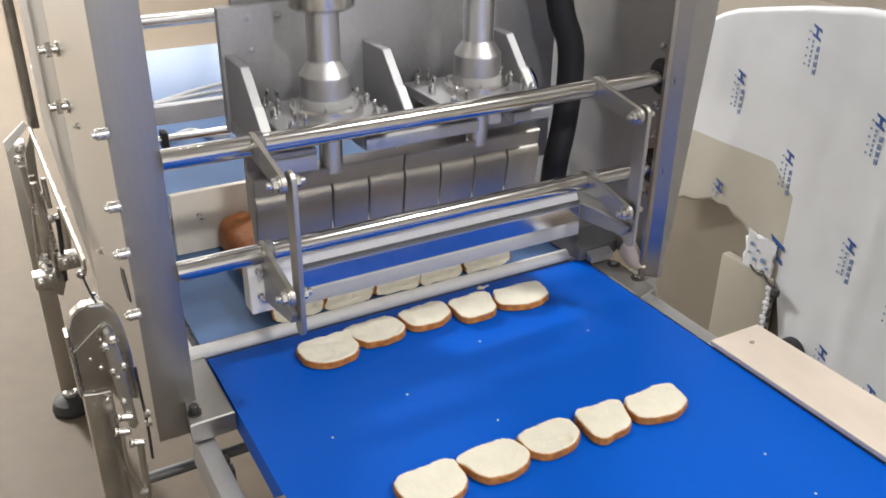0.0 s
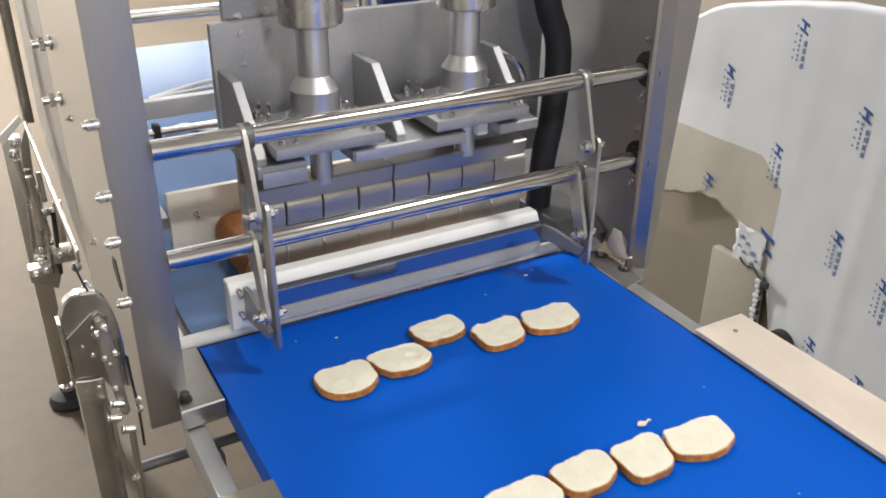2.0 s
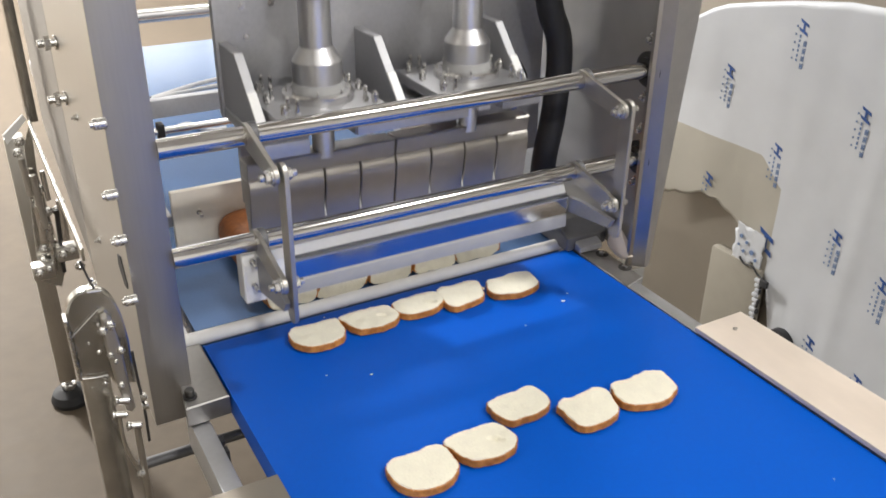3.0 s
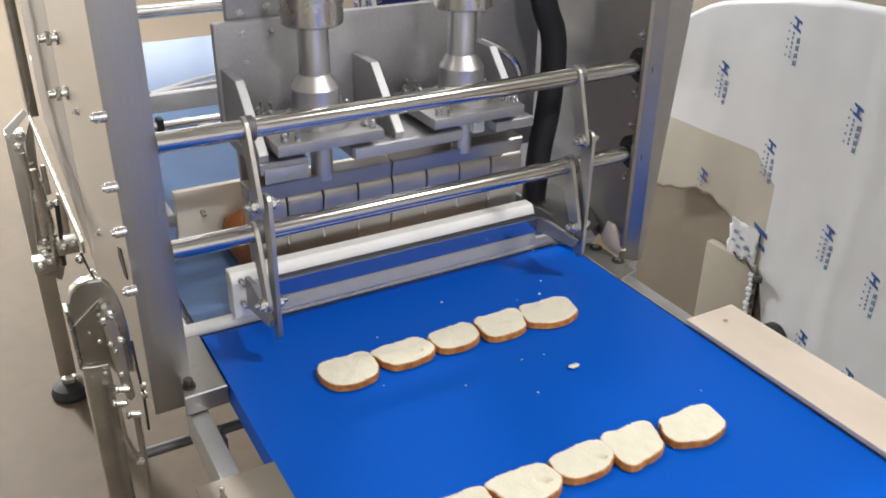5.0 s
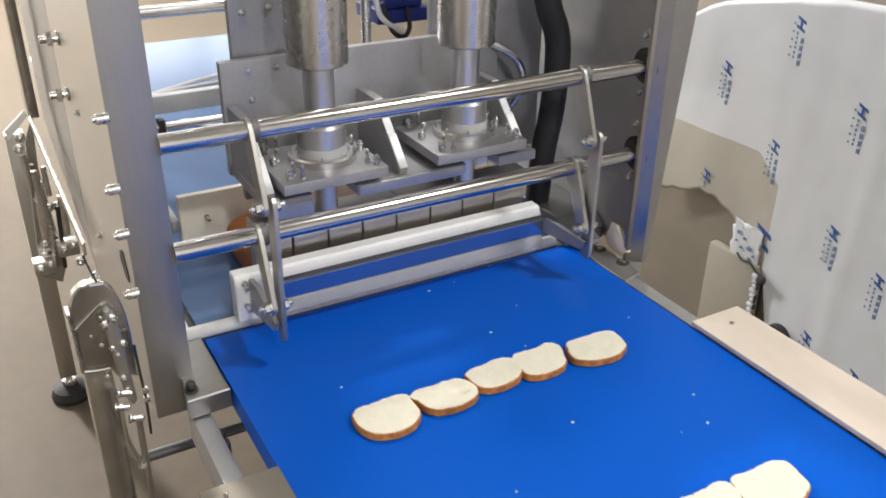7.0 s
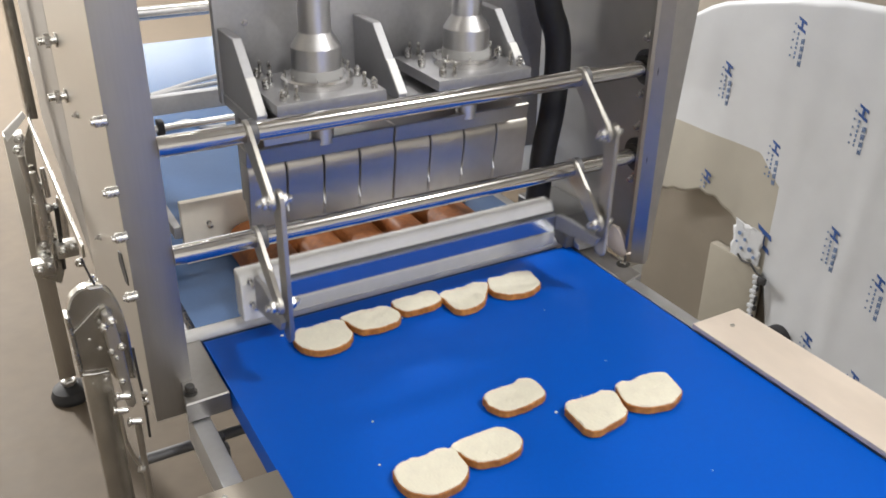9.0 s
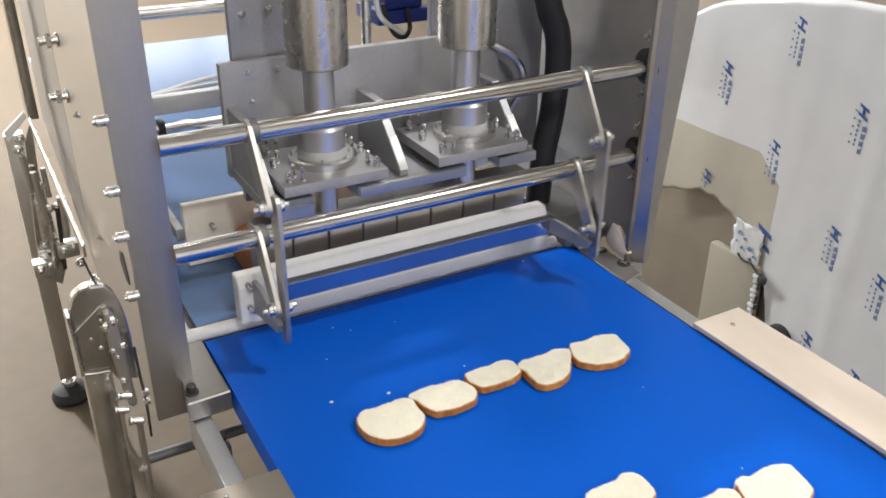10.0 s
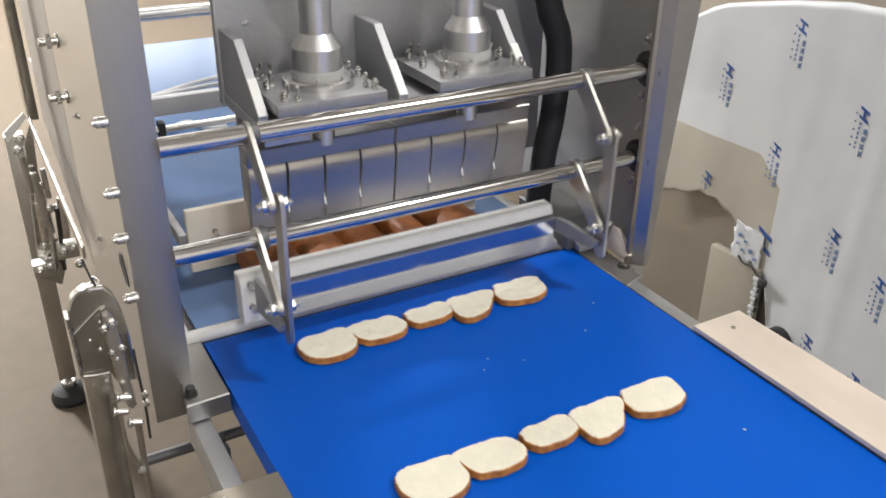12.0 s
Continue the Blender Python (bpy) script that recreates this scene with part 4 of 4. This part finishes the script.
def slice_meshes(shape, w, d, seed, pocket=None):
    """The crumb with its two uneven cut faces, and the crust along its sides and top. Standing on z 0, front at y 0."""
    rim = []
    for x, z in outline(shape, w, d, -0.0006, seed):
        k = 1 + 0.016 * noise.noise(Vector((x * 420, z * 420, seed + 3)))
        rim.append((x * k, d / 2 + (z - d / 2) * k))
    bm = B()
    n = len(rim)
    for y, s in ((0.0003, -1), (TH - 0.0003, 1)):
        rings = []
        for f in (1.0, 0.965, 0.9, 0.82, 0.74, 0.66, 0.58, 0.5, 0.42, 0.34, 0.26, 0.16):
            ring = []
            for x, z in rim:
                px, pz = x * f, d / 2 + (z - d / 2) * f
                h = -0.0009 if f == 1 else 0.0016 * noise.noise(Vector((px * 70, pz * 70, seed + s))) + 0.0006 * noise.noise(Vector((px * 320, pz * 320, seed)))
                if pocket and s > 0 and f < 1:
                    du, dv = (px / (w / 2) - pocket[0]) * w / 2, (pz / d * 2 - 1 - pocket[1]) * d / 2
                    a, b = du * 0.87 + dv * 0.5, dv * 0.87 - du * 0.5
                    h -= 0.0075 * max(0, 1 - math.hypot(a / 0.0095, b / 0.0042)) ** 0.6
                ring.append(bm.verts.new((px, y + s * h, pz)))
            rings.append(ring)
        for a, b in zip(rings, rings[1:]):
            for i in range(n):
                bm.faces.new((a[i], a[(i + 1) % n], b[(i + 1) % n], b[i])).smooth = True
        bm.faces.new(rings[-1])
        if s < 0:
            first = rings[0]
        else:
            for i in range(n):
                bm.faces.new((first[i], first[(i + 1) % n], rings[0][(i + 1) % n], rings[0][i]))
    crumb = mesh("crumb", bm, CRUMB)
    bm = B()
    o = outline(shape, w, d, 0.0007, seed)
    inner = outline(shape, w, d, -0.0012, seed)
    rows = []
    for ring, y in ((inner, 0.0004), (o, 0.0006), (o, TH - 0.0022), (inner, TH - 0.0012)):
        rows.append([bm.verts.new((x, y + (0.0005 * noise.noise(Vector((x * 300, z * 300, seed))) if y > 0.005 else 0), z)) for x, z in ring])
    for a, b in zip(rows, rows[1:] + rows[:1]):
        for i in range(n):
            j = (i + 1) % n
            if o[i][1] > 0.007 and o[j][1] > 0.007:
                bm.faces.new((a[i], a[j], b[j], b[i])).smooth = True
    return crumb, mesh("crust", bm, CRUST)


ALL_SLICES = []
for r in range(-3, 8):
    for c, (shape, x, lag, w, d) in enumerate(ROWS[r]):
        crumb, crust = slice_meshes(shape, w, d, r * 5 + c + 20, POCKETS.get((r, c)))
        s = new("bread_slice", crumb)
        tagged(s, "white bread slice with a thin golden-brown crust", "bread", "bread slices")
        share("crust", crust, s, Matrix(), "golden-brown crust")
        ALL_SLICES.append((s, r, x, lag))
LOAVES = []
for c in range(5):
    bm = B()
    shape, x, _, w, d = ROWS[7][c]
    o = outline(shape, w, d, 0.0, c)
    n = len(o)
    rings = []
    for k in range(15):
        y = 0.166 * k / 14
        f = 1.0 + 0.012 * noise.noise(Vector((k * 0.6, c, 0))) if k < 13 else (0.95 if k == 13 else 0.8)
        rings.append([bm.verts.new((x * f, y, z * f)) for x, z in o])
    for a, b in zip(rings, rings[1:]):
        for i in range(n):
            bm.faces.new((a[i], a[(i + 1) % n], b[(i + 1) % n], b[i])).smooth = True
    bm.faces.new(rings[0])
    bm.faces.new(rings[-1])
    loaf = tagged(part("bread_loaf", bm, LOAF), "uncut brown-crusted bread loaf on the infeed belt", "bread", "bread loaves")
    rim = outline(shape, w, d, -0.002, c)
    part("cut_face", prism(B(), rim, "y", -0.0006, 0.0008), CRUMB, loaf, "pale cut face")
    LOAVES.append((loaf, x))

tagged(part("paper_scrap", SCRAP, BOARD), "crumpled pale beige scrap caught beside the blue belt", "scrap")

# crumbs that ride on the belt
CRUMBS = []
for r in range(-3, 8):
    for k in range(5):
        bm = B()
        bmesh.ops.create_icosphere(bm, subdivisions=1, radius=0.0008 + 0.0012 * random.random() ** 3)
        bmesh.ops.scale(bm, vec=(1.4, 1, 0.6), verts=bm.verts[:])
        ob = tagged(part("bread_crumb", bm, CRUMB), "small pale bread crumb on the blue belt", "crumb", "crumbs")
        CRUMBS.append((ob, r, -0.22 + 0.46 * random.random(), -0.09 - 0.19 * random.random()))

for r, x, y, size in ((0, 0.100, 0.049, 0.006), (-1, 0.108, 0.028, 0.006), (0, 0.19, -0.14, 0.0028), (-1, 0.12, 0.03, 0.0026)):
    bm = B()
    bmesh.ops.create_icosphere(bm, subdivisions=2, radius=size)
    bmesh.ops.scale(bm, vec=(1.3, 0.7, 0.3), verts=bm.verts[:])
    for v in bm.verts:
        v.co *= 1 + 0.5 * noise.noise(v.co * 300 + Vector((r, 0, 7)))
        v.co.z += size * 0.3
    ob = tagged(part("bread_flake", bm, CRUMB), "pale torn flake of bread on the blue belt", "crumb", "crumbs")
    CRUMBS.append((ob, r, x, y))

# ---- movement ----
LIFT = ((-0.04, 0.0), (0.06, 0.01), (0.16, 0.30), (0.26, 0.64), (0.36, 0.91), (0.43, 0.99), (0.48, 0.99), (0.56, 0.84), (0.66, 0.73), (0.76, 0.61), (0.86, 0.46),
        (0.96, 0.33), (1.06, 0.20), (1.16, 0.11), (1.26, 0.03), (1.36, 0.01))
SWING = ((-0.15, 20), (-0.12, 24), (-0.09, 34), (-0.05, 45), (-0.01, 58), (0.03, 74), (0.08, 84), (0.18, 86), (0.28, 84), (0.33, 79), (0.36, 69), (0.40, 48), (0.46, 38), (0.56, 29), (0.66, 24), (0.80, 20))
TRAVEL = 0.112


def cycle(table):
    """Rows of (seconds, value) for the whole clip from one cycle's table."""
    rows = [(EVENT + PERIOD * k + p, v) for k in range(-2, 9) for p, v in table]

    def at(t):
        for (a, va), (b, vb) in zip(rows, rows[1:]):
            if a <= t <= b:
                return va + (vb - va) * (t - a) / (b - a)
    keep = [(t, v) for t, v in rows if 0.02 < t < 11.98]
    return [(0, at(0))] + keep + [(12, at(12))]


def motions():
    walk(head, [(t, pose(0, 0, TRAVEL * v)) for t, v in cycle(LIFT)])
    swing = cycle(SWING)
    for i, a in enumerate(ARMS):
        x, z = (-0.236, -0.236, 0.238, 0.238)[i], (ZU, ZL, ZU, ZL)[i]
        walk(a, [(t, pose(x, RY, z, -v)) for t, v in swing])
    walk(guide, [(t, pose(0, -ARM * (math.sin(radians(v)) - math.sin(radians(REST))), ARM * (math.cos(radians(REST)) - math.cos(radians(v)))))
                 for t, v in swing])

    def feed(n, t):
        """How far the bread that will be cut at event n has still to go at t."""
        left = 0.0
        for k in range(-3, n):
            e = EVENT + PERIOD * k
            left += FEED * min(1, max(0, 1 - (t - e - 0.32) / 0.18))
        return left

    feeds = [0.0] + [EVENT + PERIOD * k + d for k in range(-1, 8) for d in (0.32, 0.5)] + [12.0]
    feeds = [t for t in feeds if 0 <= t <= 12]
    for s, r, x, lag in ALL_SLICES:
        e = EVENT + PERIOD * r
        turn = 4 * noise.noise(Vector((r * 2.3, x * 40, 4)))
        rows = [(t, pose(x, CUT + feed(r, t), 0.8812)) for t in feeds if t < e - 0.08]
        for p, angle in ((-0.06, 0), (-0.02, 25), (0.03, 65), (0.08, 90)):
            f = angle / 90
            rows.append((e + p, pose(x, CUT + (lag - SPEED * 0.08 - CUT) * f, 0.8812, angle, 0, turn * f)))
        for k in range(1, 80):
            t = e + 0.08 + 0.4 * k
            rows.append((t, pose(x, lag - SPEED * (t - e), 0.8812, 90, 0, turn)))
        rows = [q for q in rows if 0 < q[0] < 12]
        if e + 0.08 <= 0:
            rows = [(0, pose(x, lag + SPEED * e, 0.8812, 90, 0, turn))] + rows
        else:
            rows = [(0, pose(x, CUT + feed(r, 0), 0.8812))] + rows
        if e + 0.08 < 12:
            rows.append((12, pose(x, lag - SPEED * (12 - e), 0.8812, 90, 0, turn)))
        walk(s, rows)
    for loaf, x in LOAVES:
        walk(loaf, [(t, pose(x, CUT + 0.001 + feed(8, t), 0.8812)) for t in feeds])
    walk(pusher, [(t, pose(0, CUT + 0.169 + feed(8, t), 0)) for t in feeds])
    for ob, r, x, y in CRUMBS:
        e = EVENT + PERIOD * r
        rows = [(t, pose(x, max(-3.2, min(0.006, BACK + y - SPEED * (t - e))), 0.8815)) for t in (0, 12)]
        start = e + (BACK - 0.006 + y) / SPEED
        if 0 < start < 12:
            rows.insert(1, (start, rows[0][1]))
        walk(ob, rows)


motions()
